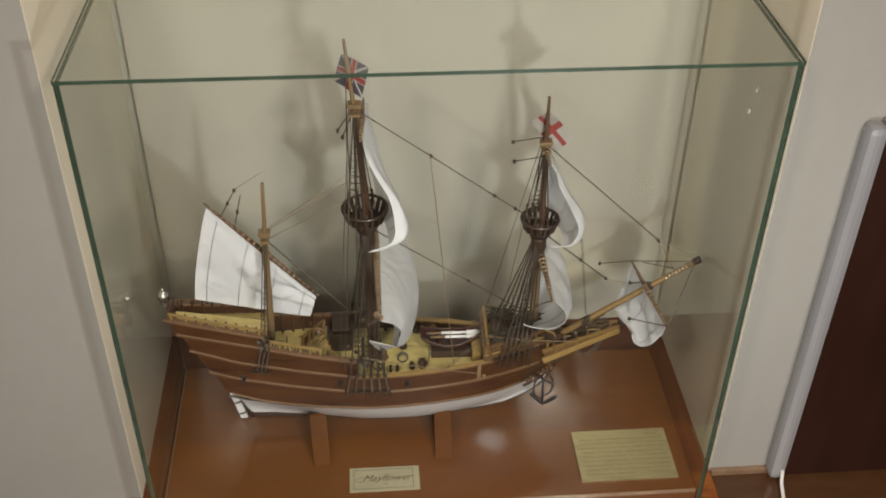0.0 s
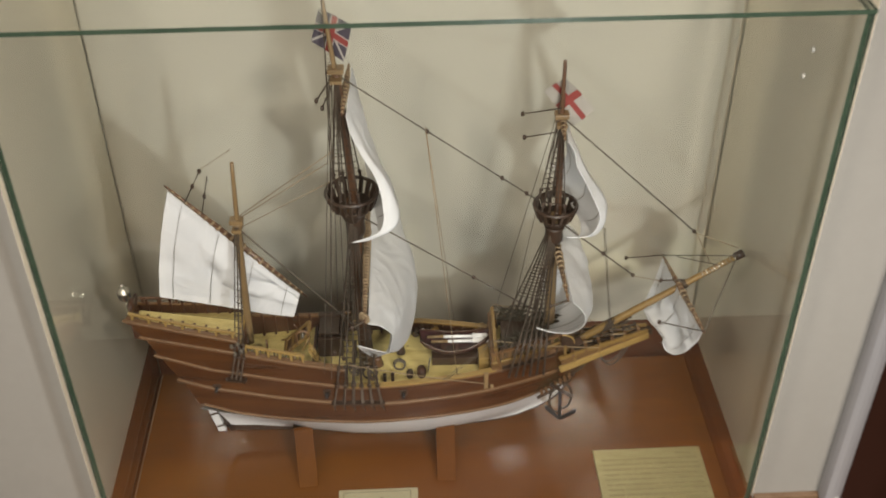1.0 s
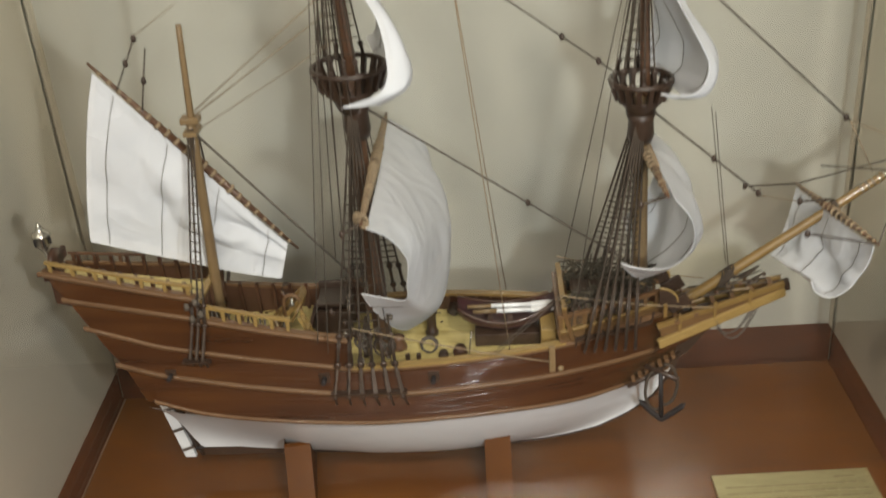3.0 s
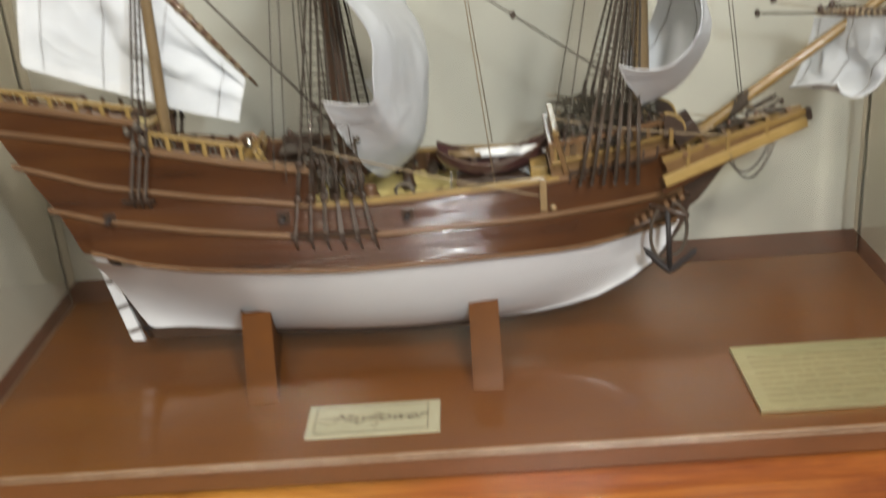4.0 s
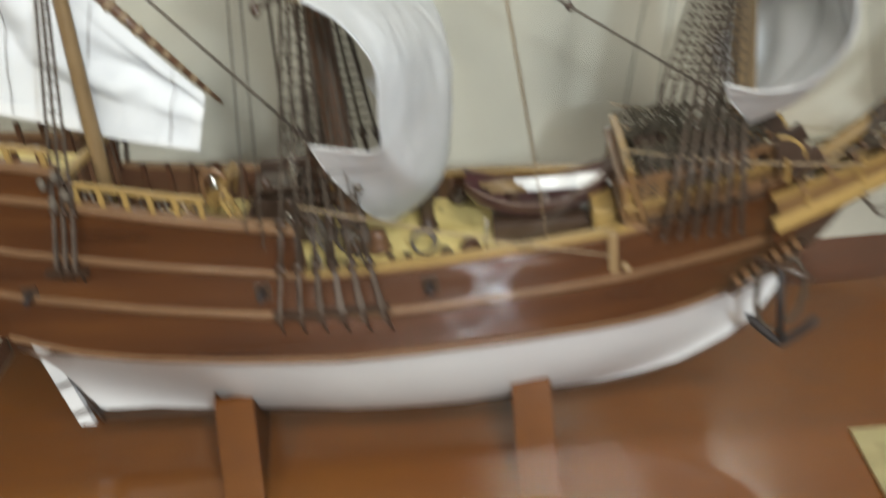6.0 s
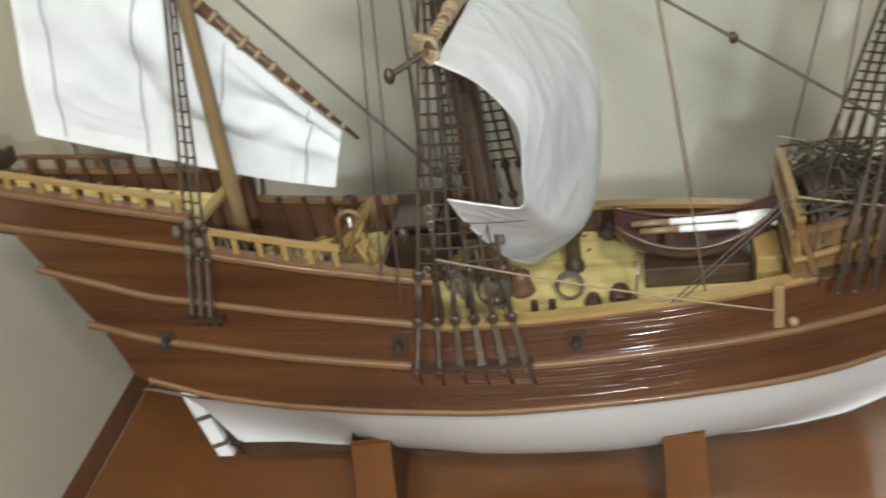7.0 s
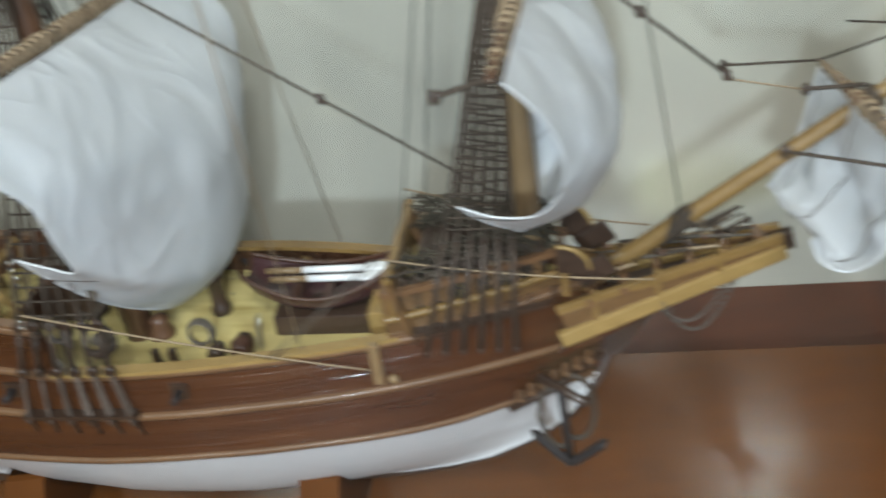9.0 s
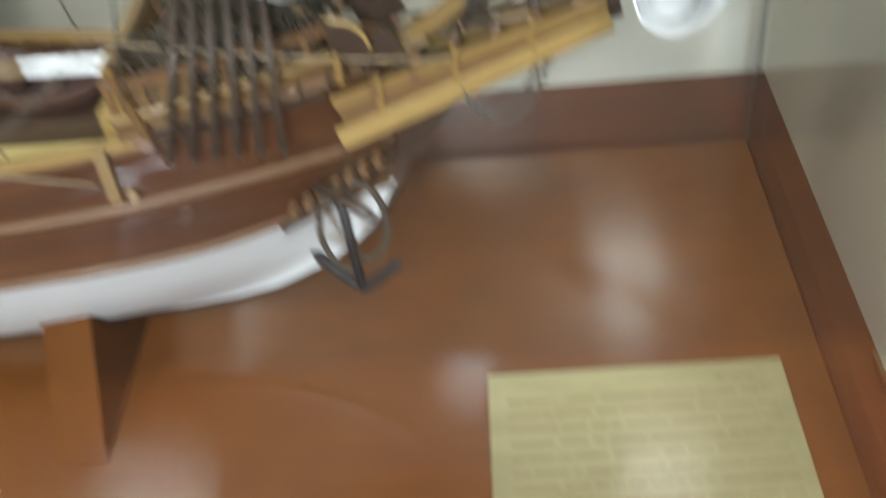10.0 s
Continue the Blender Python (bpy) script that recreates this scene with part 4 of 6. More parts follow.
def channel(u0, u1, h, side, name="channel"):
    bm = bmesh.new()
    grid = []
    for u in stations(u0, u1, 10):
        b = half(u, h)
        grid.append([P(u, side * v, hh) for v, hh in ((b - 0.001, h - 0.0012), (b + 0.0065, h - 0.0010), (b + 0.0065, h + 0.0012), (b - 0.001, h + 0.0012))])
    add_grid(bm, grid, smooth=False)
    part(name, bm, M_DARK, ship)


for side in (1, -1):
    channel(-0.041, 0.026, LINE_C(0) + 0.0030, side)
    shrouds(P(-0.003, 0, 0.380), (P(-0.032, side * 0.0690, 0.164), P(0.018, side * 0.0690, 0.164)), 6, side, 0.0010, 22, 0.14, 0.86, "main_shroud", chain=lambda u: LINE_C(u) - 0.001, splay=(-0.006, 0.005), eye_gap=0.026, eye_size=1.25)
    channel(-0.172, -0.146, 0.1655, side)
    shrouds(P(-0.1405, 0, 0.366), (P(-0.1560, side * 0.0555 if side > 0 else -0.048, 0.205), P(-0.1450, side * 0.0565 if side > 0 else -0.050, 0.203)), 3, side, 0.0009, 17, 0.14, 0.90, "mizzen_shroud", chain=lambda u: LINE_B(u) - 0.003, splay=(-0.008, -0.008), eye_gap=0.018)
    channel(0.176, 0.246, LINE_B(0.21) + 0.001, side)
    shrouds(P(0.2350, 0, 0.358), (P(0.1835, side * 0.0500, 0.1545), P(0.2290, side * 0.0415, 0.1500)), 6, side, 0.0010, 20, 0.32, 0.86, "fore_shroud", eye_gap=0.062, eye_size=0.62)
    for k in range(7):
        u = 0.177 + 0.0118 * k
        lo, hi = LINE_B(u) - 0.004, LINE_B(u) + 0.0062
        bm = bmesh.new()
        add_box(bm, P(u, side * (half(u, LINE_B(u)) + 0.0028), (lo + hi) / 2), (0.0016, 0.0022, hi - lo), Matrix.Rotation(radians(8), 4, "Y"), bevel=0.0003)
        part("fore_chain_plate", bm, M_DARK, ship)
    # topmast shrouds rise from the rims of the tops
    for (cx, cz, rim, top, n) in ((-0.0030, 0.411, 0.029, P(-0.011, 0, 0.552), 4), (0.2350, 0.3865, 0.0237, P(0.2350, 0, 0.493), 4)):
        shrouds(top, (P(cx - rim * 0.75, side * rim * 0.66, cz), P(cx + rim * 0.35, side * rim * 0.90, cz)), n, side, 0.0008, 11, 0.12, 0.86, "topmast_shroud")


def block(at, parent=None, size=0.0027, mat=M_DARK):
    bm = bmesh.new()
    add_lathe(bm, [(0.0004, -size * 1.3), (size * 0.7, -size * 0.8), (size * 0.9, 0), (size * 0.7, size * 0.8), (0.0004, size * 1.3)], 8, at)
    return part("block", bm, mat, parent or ship)


def stay(a, b, r=0.0009, mat=M_ROPE, sag=0.0, blocks=(), name="stay"):
    ob = rope(name, [a, b], r, mat, ship, 5, sag)
    a, b = Vector(a), Vector(b)
    for q in blocks:
        block(a.lerp(b, q) - Vector((0, 0, sag * 4 * q * (1 - q))), ob, mat=M_DARK)
    return ob


stay(P(-0.009, 0, 0.5608), P(0.216, 0, 0.3908), 0.0008, blocks=(0.42, 0.80, 0.93), mat=M_STAY, name="main_topmast_stay")
stay(P(0.01, 0, 0.3716), P(0.226, 0, 0.2168), 0.0009, blocks=(0.60, 0.93), mat=M_STAY, name="main_stay")
stay(P(0.24, 0, 0.5002), P(0.408, 0, 0.3392), 0.0009, blocks=(0.98,), mat=M_STAY, name="fore_topmast_stay")
stay(P(0.408, 0, 0.3392), P(0.432, 0, 0.2922), 0.0006, M_TANROPE)
stay(P(0.408, 0, 0.3392), P(0.462, 0, 0.316), 0.0005, M_TANROPE)
stay(P(0.246, 0, 0.3564), P(0.34, 0, 0.2743), 0.0010, blocks=(0.55, 0.97), mat=M_STAY, name="fore_stay")
stay(P(0.34, 0, 0.2743), P(0.372, 0, 0.2669), 0.0005, M_TANROPE)
stay(P(0.372, 0, 0.2669), P(0.4, 0, 0.2676), 0.0011, blocks=(0.05,))
stay(P(-0.142, 0, 0.363), P(-0.012, 0, 0.205), 0.0011, blocks=(0.92,), mat=M_STAY, name="mizzen_stay")
stay(P(-0.14, 0, 0.376), P(-0.02, 0.006, 0.4699), 0.0006, M_TANROPE)
stay(P(-0.14, 0, 0.373), P(-0.02, -0.006, 0.4519), 0.0006, M_TANROPE)
stay(P(-0.142, 0, 0.359), P(-0.014, 0, 0.4313), 0.0005, M_TANROPE)
for side in (1, -1):
    stay(P(-0.018, side * 0.004, 0.566), P(-0.046, side * 0.072, 0.190), 0.0005, M_STAY, name="backstay")
    stay(P(-0.016, side * 0.004, 0.560), P(-0.038, side * 0.073, 0.180), 0.0005, M_STAY, name="backstay")
    stay(P(0.232, side * 0.003, 0.516), P(0.172, side * 0.050, 0.182), 0.0005, M_STAY, name="backstay")
    for du, dh in ((-0.018, 0.002), (0.000, 0.0), (0.016, 0.0)):
        stay(P(-0.013, side * 0.005, 0.552 + dh), P(du, side * 0.0745, 0.166), 0.0005, name="backstay")
    # falls from the block on the stay to the rail
    stay(P(0.084, side * 0.004, 0.493), P(0.118, side * 0.052, 0.162), 0.0005, M_TANROPE, name="fall")
    # slack running lines along the waist
    stay(P(0.165, side * 0.036, 0.205), P(0.300, side * 0.026, 0.180), 0.0006, M_TANROPE, 0.003, name="sheet")
stay(P(-0.015, 0.074, 0.205), P(0.153, 0.056, 0.15), 0.0006, M_TANROPE, 0.002, name="sheet")
for d in (0.0, 0.004):
    stay(P(0.100 + d, 0.058, 0.160), P(0.162 + d, 0.040, 0.208), 0.0004, M_STAY, name="tackle")
# brace pendants that stand out aft of the fore topmast and main topmast
for h, d, base_at in ((0.517, -0.046, 0.2355), (0.487, -0.043, 0.2355)):
    stay(P(base_at, 0.002, h), P(base_at + d, 0.010, h - 0.002), 0.0008, M_ROPE, blocks=(0.98,), name="brace_pendant")
stay(P(-0.014, 0, 0.5613), P(-0.034, 0.012, 0.5362), 0.0009, blocks=(0.96,), name="brace_pendant")
stay(P(-0.014, 0, 0.5553), P(-0.028, 0.012, 0.5266), 0.0009, blocks=(0.96,), name="brace_pendant")
stay(P(-0.02, 0.002, 0.6549), P(-0.022, 0.004, 0.43), 0.0006, name="flag_halyard")
stay(P(-0.02, 0.004, 0.6099), P(-0.026, 0.006, 0.4004), 0.0006, name="flag_halyard")
stay(P(0.2355, 0, 0.572), P(0.222, 0.004, 0.3886), 0.0006, name="flag_halyard")

# ---- yards and sails ----


def yard(a, b, r, mat=M_BMAST, lashings=0, name="yard"):
    a, b = Vector(a), Vector(b)
    m = (a + b) / 2
    bm = bmesh.new()
    add_tube(bm, [a, a.lerp(m, 0.5), m], r * 0.30, 8, r, caps=True)
    add_tube(bm, [m, m.lerp(b, 0.5), b], r, 8, r * 0.30, caps=True)
    ob = part(name, bm, mat, ship)
    d = (b - a).normalized()
    for k in range(lashings):
        q = 0.05 + 0.90 * k / max(1, lashings - 1)
        bm = bmesh.new()
        p = a.lerp(b, q)
        rr = r * (0.34 + 0.70 * (1 - abs(2 * q - 1)))
        wob = 1.0 + 0.35 * noise.noise(p * 400)
        p = p + Vector((0, 0, 0.0006)) * noise.noise(p * 300)
        add_lathe(bm, [(rr * 0.9, -0.0017), (rr * 1.25 * wob, -0.0008), (rr * 1.25 * wob, 0.0009), (rr * 0.9, 0.0017)], 8, p, d.to_track_quat("Z", "Y").to_matrix().to_4x4())
        part("lashing", bm, M_TANROPE, ob)
    return ob


def glide(pts):
    """A smooth curve through points, as a function of 0 to 1."""
    pts = [Vector(p) for p in pts]
    run = [0.0]
    for a, b in zip(pts, pts[1:]):
        run.append(run[-1] + (b - a).length)
    run = [r / run[-1] for r in run]
    ghost = [2 * pts[0] - pts[1]] + pts + [2 * pts[-1] - pts[-2]]

    def at(t):
        k = 0
        while k < len(pts) - 2 and t > run[k + 1]:
            k += 1
        q = (t - run[k]) / (run[k + 1] - run[k])
        p0, p1, p2, p3 = ghost[k : k + 4]
        return 0.5 * (2 * p1 + (p2 - p0) * q + (2 * p0 - 5 * p1 + 4 * p2 - p3) * q * q + (3 * p1 - p0 - 3 * p2 + p3) * q ** 3)

    return at


def sail(name, near, far, foot, belly, wrinkle=0.0012, seed=1, belly_dir=(1, 0, 0), seams=4, label="", n=52, fold=8.5, peak=0.8):
    """A set sail hung between a straight head on its yard, two curved leeches and a slack foot."""
    way = Vector(belly_dir).normalized()
    c_near, c_far, c_foot = glide(near), glide(far), glide(foot)
    h0, h1, f0, f1 = Vector(near[0]), Vector(far[0]), Vector(near[-1]), Vector(far[-1])
    rnd = random.Random(seed * 13 + 5)
    folds = []
    for k in range(22):
        q = rnd.uniform(0, math.pi)
        folds.append((math.cos(q), math.sin(q), rnd.uniform(-1, 1), rnd.uniform(0, 1), rnd.uniform(0.16, 0.42), rnd.uniform(-1, 1)))

    def crease(s, t):
        z = 0.0
        for cx, cy, s0, t0, r, a in folds:
            ds, dt = (s - s0) * 0.5, t - t0
            z += a * abs(ds * cx + dt * cy) / r * math.exp(-(ds * ds + dt * dt) / (r * r))
        return z

    def at(s, t):
        a = (1 - s) / 2
        p = c_near(t).lerp(c_far(t), a) + h0.lerp(h1, a).lerp(c_foot(a), t) - h0.lerp(h1, a).lerp(f0.lerp(f1, a), t)
        q = 1 - s * s
        p += way * (belly * q * math.sin(math.pi * t ** peak))
        w = noise.noise(Vector((s * 2.2 + seed * 7.1, t * 2.6, seed))) * 2.2 + noise.noise(Vector((s * 6 + seed, t * 7, seed * 3))) * 0.8
        w += fold * crease(s, t)
        return p + way * (wrinkle * w * math.sin(math.pi * min(1, t * 1.4 + 0.05) * 0.9) * (0.25 + 0.75 * min(1.0, 2.5 * q)))

    bm = bmesh.new()
    grid = [[at(-1 + 2 * i / n, j / n) for j in range(n + 1)] for i in range(n + 1)]
    back = [[p + way * 0.0006 for p in row] for row in grid]
    add_grid(bm, grid)
    add_grid(bm, back, flip=True)
    for g in ([grid[0], back[0]], [grid[-1], back[-1]], [[r[0] for r in grid], [r[0] for r in back]], [[r[-1] for r in grid], [r[-1] for r in back]]):
        add_grid(bm, g)
    ob = part(name, bm, M_SAIL, ship, label)
    bm = bmesh.new()
    rim = [at(1, t / n) for t in range(n + 1)] + [at(1 - 2 * k / n, 1) for k in range(1, n + 1)] + [at(-1, 1 - t / n) for t in range(1, n + 1)]
    add_tube(bm, rim, 0.0006, 5)
    part("bolt_rope", bm, M_HEM, ob)
    for edge in (1, -1):
        bm = bmesh.new()
        rows = [[at(edge * (1 - w), 0.01 + 0.98 * k / n) - way * 0.0005 for w in (0.0, 0.05)] for k in range(n + 1)]
        add_grid(bm, rows)
        add_grid(bm, [[p + way * 0.0016 for p in r] for r in rows], flip=True)
        part("leech_hem", bm, M_HEM, ob)
    bm = bmesh.new()
    rows = [[at(1 - 2 * k / n, t) - way * 0.0005 for t in (0.93, 0.995)] for k in range(n + 1)]
    add_grid(bm, rows)
    add_grid(bm, [[p + way * 0.0016 for p in r] for r in rows], flip=True)
    part("foot_hem", bm, M_HEM, ob)
    for k in range(seams):
        s = -0.8 + 1.6 * k / max(1, seams - 1)
        bm = bmesh.new()
        add_tube(bm, [at(s, 0.02 + 0.96 * j / 20) - way * (0.0008 + 0.0012 * abs(math.sin(2.3 * j + k))) for j in range(21)], 0.00030, 4)
        part("bunt_line", bm, M_STAY, ob)
    return ob


WHITE = "white cloth sail filled forward, loosely creased"
yard(P(0.0129, 0.149, 0.34), P(0.0078, -0.1638, 0.306), 0.0042, lashings=44)
stay(P(0.013, 0.147, 0.34), P(-0.0013, 0.1522, 0.334), 0.0013, M_ROPE, blocks=(0.97,), name="brace_pendant")
for k in range(5):
    rope("lashing_bundle", [P(0.010 + 0.0012 * k + 0.003 * math.cos(a), 0.139 + 0.0014 * k, 0.340 + 0.005 * math.sin(a)) for a in [math.tau * j / 10 for j in range(11)]], 0.0012, M_TANROPE, ship)
LEECH = [P(0.0165, 0.1471, 0.336), P(0.0286, 0.1368, 0.323), P(0.0372, 0.1262, 0.306), P(0.0408, 0.1154, 0.289), P(0.0379, 0.1042, 0.264), P(0.035, 0.0931, 0.242), P(0.0184, 0.0852, 0.2395), P(-0.0023, 0.0787, 0.241)]
FAR = [P(0.0107, -0.156, 0.303), P(0.030, -0.150, 0.292), P(0.046, -0.146, 0.276), P(0.049, -0.135, 0.250), P(0.043, -0.125, 0.228), P(0.028, -0.115, 0.212), P(0.008, -0.106, 0.209)]
FOOT = [LEECH[-1], P(0.0026, 0.0623, 0.216), P(0.0105, 0.0447, 0.192), P(0.0178, 0.022, 0.17), P(0.0271, -0.0025, 0.154), P(0.0327, -0.0322, 0.151), P(0.0309, -0.0724, 0.17), FAR[-1]]
sail("main_course", LEECH, FAR, FOOT, 0.005, seed=1, label=WHITE, peak=0.42)
yard(P(-0.0049, 0.0338, 0.532), P(-0.0008, -0.0601, 0.543), 0.0036, lashings=14)
LEECH = [P(-0.001, 0.031, 0.5296), P(0.0034, 0.0399, 0.5116), P(0.015, 0.0492, 0.4884), P(0.0270, 0.0587, 0.4701), P(0.0330, 0.0679, 0.455), P(0.0360, 0.0767, 0.4399), P(0.0365, 0.0854, 0.4276), P(0.0290, 0.0935, 0.418), P(0.0023, 0.1003, 0.4118)]
FAR = [P(0.002, -0.0560, 0.541), P(0.006, -0.0610, 0.519), P(0.010, -0.0700, 0.484), P(0.013, -0.084, 0.449), P(0.014, -0.098, 0.424), P(0.010, -0.108, 0.406), P(0.002, -0.116, 0.399)]
FOOT = [LEECH[-1], P(0.024, 0.0915, 0.4095), P(0.030, 0.0683, 0.402), P(0.026, 0.0184, 0.392), P(0.017, -0.0416, 0.386), P(0.010, -0.0900, 0.390), FAR[-1]]
sail("main_topsail", LEECH, FAR, FOOT, 0.002, seed=2, label=WHITE)
yard(P(0.2402, 0.1122, 0.332), P(0.2412, -0.1091, 0.313), 0.0044, lashings=22)
stay(P(0.2393, 0.1111, 0.332), P(0.219, 0.1161, 0.328), 0.0013, M_ROPE, blocks=(0.97,), name="brace_pendant")
LEECH = [P(0.2453, 0.1115, 0.33), P(0.2545, 0.1081, 0.318), P(0.2612, 0.1036, 0.305), P(0.2641, 0.0978, 0.291), P(0.2639, 0.0918, 0.277), P(0.2597, 0.0855, 0.265), P(0.2521, 0.079, 0.254), P(0.2434, 0.0723, 0.2475), P(0.2277, 0.0664, 0.2455), P(0.2129, 0.0626, 0.249)]
FAR = [P(0.245, -0.1059, 0.312), P(0.254, -0.1021, 0.303), P(0.262, -0.0974, 0.290), P(0.265, -0.089, 0.271), P(0.257, -0.0794, 0.249), P(0.243, -0.0724, 0.234), P(0.231, -0.0664, 0.226)]
FOOT = [LEECH[-1], P(0.2196, 0.05, 0.235), P(0.229, 0.0346, 0.220), P(0.238, 0.0142, 0.205), P(0.243, -0.0102, 0.199), P(0.241, -0.0404, 0.205), FAR[-1]]
sail("fore_course", LEECH, FAR, FOOT, 0.010, seed=3, label=WHITE)
yard(P(0.2347, 0.0388, 0.498), P(0.2384, -0.0391, 0.5), 0.0032, lashings=10)
LEECH = [P(0.2384, 0.035, 0.495), P(0.2458, 0.0413, 0.484), P(0.2487, 0.0483, 0.471), P(0.2579, 0.0557, 0.4551), P(0.2696, 0.0632, 0.433), P(0.2746, 0.0704, 0.4189), P(0.2711, 0.077, 0.4069), P(0.2595, 0.0833, 0.4005), P(0.2366, 0.089, 0.4047)]
FAR = [P(0.241, -0.0359, 0.497), P(0.244, -0.0406, 0.479), P(0.249, -0.052, 0.449), P(0.254, -0.0614, 0.422), P(0.252, -0.0696, 0.399), P(0.246, -0.0784, 0.389), P(0.240, -0.0809, 0.389)]
FOOT = [LEECH[-1], P(0.2511, 0.0777, 0.396), P(0.258, 0.0504, 0.389), P(0.257, 0.0106, 0.382), P(0.250, -0.0397, 0.380), FAR[-1]]
sail("fore_topsail", LEECH, FAR, FOOT, 0.002, seed=4, label=WHITE)
yard(P(0.3992, 0.1168, 0.285), P(0.3921, -0.0759, 0.248), 0.0036, lashings=18, name="spritsail_yard")
LEECH = [P(0.3975, 0.1117, 0.281), P(0.3983, 0.1059, 0.264), P(0.3966, 0.0989, 0.2483), P(0.3915, 0.0918, 0.2325), P(0.3799, 0.0844, 0.2205), P(0.37, 0.077, 0.221), P(0.3668, 0.07, 0.2275)]
FAR = [P(0.3914, -0.0709, 0.246), P(0.3869, -0.0631, 0.234), P(0.3783, -0.0516, 0.216), P(0.3677, -0.0401, 0.199), P(0.361, -0.0285, 0.199)]
FOOT = [LEECH[-1], P(0.3695, 0.0561, 0.222), P(0.3665, 0.0359, 0.218), P(0.3632, 0.0057, 0.209), FAR[-1]]
sail("spritsail", LEECH, FAR, FOOT, 0.004, seed=5, label=WHITE, seams=3)
for s, end in ((1, P(0.3993, 0.1158, 0.285)), (-1, P(0.3921, -0.0749, 0.248))):
    stay(end, P(0.459, 0.0109, 0.312), 0.0007, M_STAY, name="yard_lift")
    stay(end, end + Vector((-0.052, -s * -0.012, 0.006)), 0.0008, M_ROPE, blocks=(0.97,), name="yard_brace")
    stay(P(0.2950, s * 0.008, 0.3560), P(0.3150, s * 0.006, 0.2050), 0.0004, M_STAY, name="bowline")
stay(P(0.4391, 0.0098, 0.297), P(0.3922, -0.0128, 0.294), 0.0006)
yard(P(-0.2145, 0.006, 0.4275), P(-0.071, -0.026, 0.2310), 0.0040, M_BMAST, lashings=22, name="lateen_yard")
LEECH = [P(-0.213, 0.004, 0.418), P(-0.222, 0.007, 0.385), P(-0.233, 0.009, 0.340), P(-0.240, 0.011, 0.305), P(-0.2450, 0.012, 0.2680)]
FAR = [P(-0.080, -0.024, 0.238), P(-0.084, -0.022, 0.224), P(-0.090, -0.020, 0.204)]
FOOT = [LEECH[-1], P(-0.212, 0.004, 0.2515), P(-0.172, -0.004, 0.2345), P(-0.130, -0.013, 0.2170), FAR[-1]]
sail("lateen_sail", LEECH, FAR, FOOT, 0.004, wrinkle=0.0018, seed=6, belly_dir=(0.1, 1, 0), label="white cloth lateen sail, creased and stained", fold=10.0)
stay(P(-0.196, 0.004, 0.402), P(-0.172, 0.004, 0.447), 0.0007, blocks=(0.5, 0.95))
stay(P(-0.180, 0.0, 0.380), P(-0.166, 0.002, 0.436), 0.0007, blocks=(0.5,))
stay(P(-0.172, 0.004, 0.447), P(-0.136, 0.0, 0.470), 0.0004, M_TANROPE)

# flags


def flag(name, pivot, along, down, w, h, twist, cells, label):
    """A small ensign hung askew, its cross and field as separate cloth strips."""
    along, down = Vector(along).normalized(), Vector(down).normalized()
    out = along.cross(down).normalized()

    def at(x, y, lift=0.0):
        return Vector(pivot) + along * (x * w) + down * (y * h) + out * (twist * math.sin(3.0 * x + 1.5 * y) + lift)

    ob = None
    for nm, mat, quads, lift in cells:
        bm = bmesh.new()
        for (x0, y0), (x1, y1), (x2, y2), (x3, y3) in quads:
            rows = []
            for i in range(7):
                a = i / 6
                rows.append([at((x0 * (1 - b) + x1 * b) * (1 - a) + (x3 * (1 - b) + x2 * b) * a, (y0 * (1 - b) + y1 * b) * (1 - a) + (y3 * (1 - b) + y2 * b) * a, lift) for b in [k / 6 for k in range(7)]])
            add_grid(bm, rows)
            add_grid(bm, [[p - out * (2 * lift + 0.0003) for p in row] for row in rows], flip=True)
        o = part(nm, bm, mat, ship if ob is None else ob, label if ob is None else "")
        ob = ob or o
    return ob


def rect(x0, y0, x1, y1):
    return ((x0, y0), (x1, y0), (x1, y1), (x0, y1))


flag("main_flag", P(-0.0245, -0.004, 0.636), (0.82, 0.12, -0.55), (-0.26, 0.05, -0.96), 0.040, 0.041, 0.004, [
    ("flag_field", M_BLUE, [rect(0, 0, 1, 1)], 0.0002),
    ("white_saltire", M_FLAG, [((0, 0), (0.09, 0), (1, 0.91), (1, 1)), ((0, 1), (0, 0.91), (0.91, 0), (1, 0))], 0.0005),
    ("white_cross", M_FLAG, [rect(0.39, 0, 0.61, 1), rect(0, 0.39, 1, 0.61)], 0.0008),
    ("red_cross", M_RED, [rect(0.42, 0, 0.58, 1), rect(0, 0.42, 1, 0.58)], 0.0011)], "small dark blue flag with red and white crosses")
flag("fore_flag", P(0.2365, -0.004, 0.551), (0.65, 0.05, -0.76), (-0.75, 0.1, -0.66), 0.055, 0.030, 0.0035, [
    ("flag_field", M_FLAG, [rect(0, 0, 1, 1)], 0.0002),
    ("red_cross", M_RED, [rect(0.40, 0, 0.57, 1), rect(0, 0.40, 1, 0.60)], 0.0006)], "small white flag with a red cross")

# ---- deck furniture ----
bm = bmesh.new()
add_box(bm, P(0.122, -0.012, 0.1425), (0.070, 0.036, 0.013), bevel=0.001)
part("boat_chock", bm, M_DARK, ship, "dark hatch block under the boat")
bm = bmesh.new()
rows = []
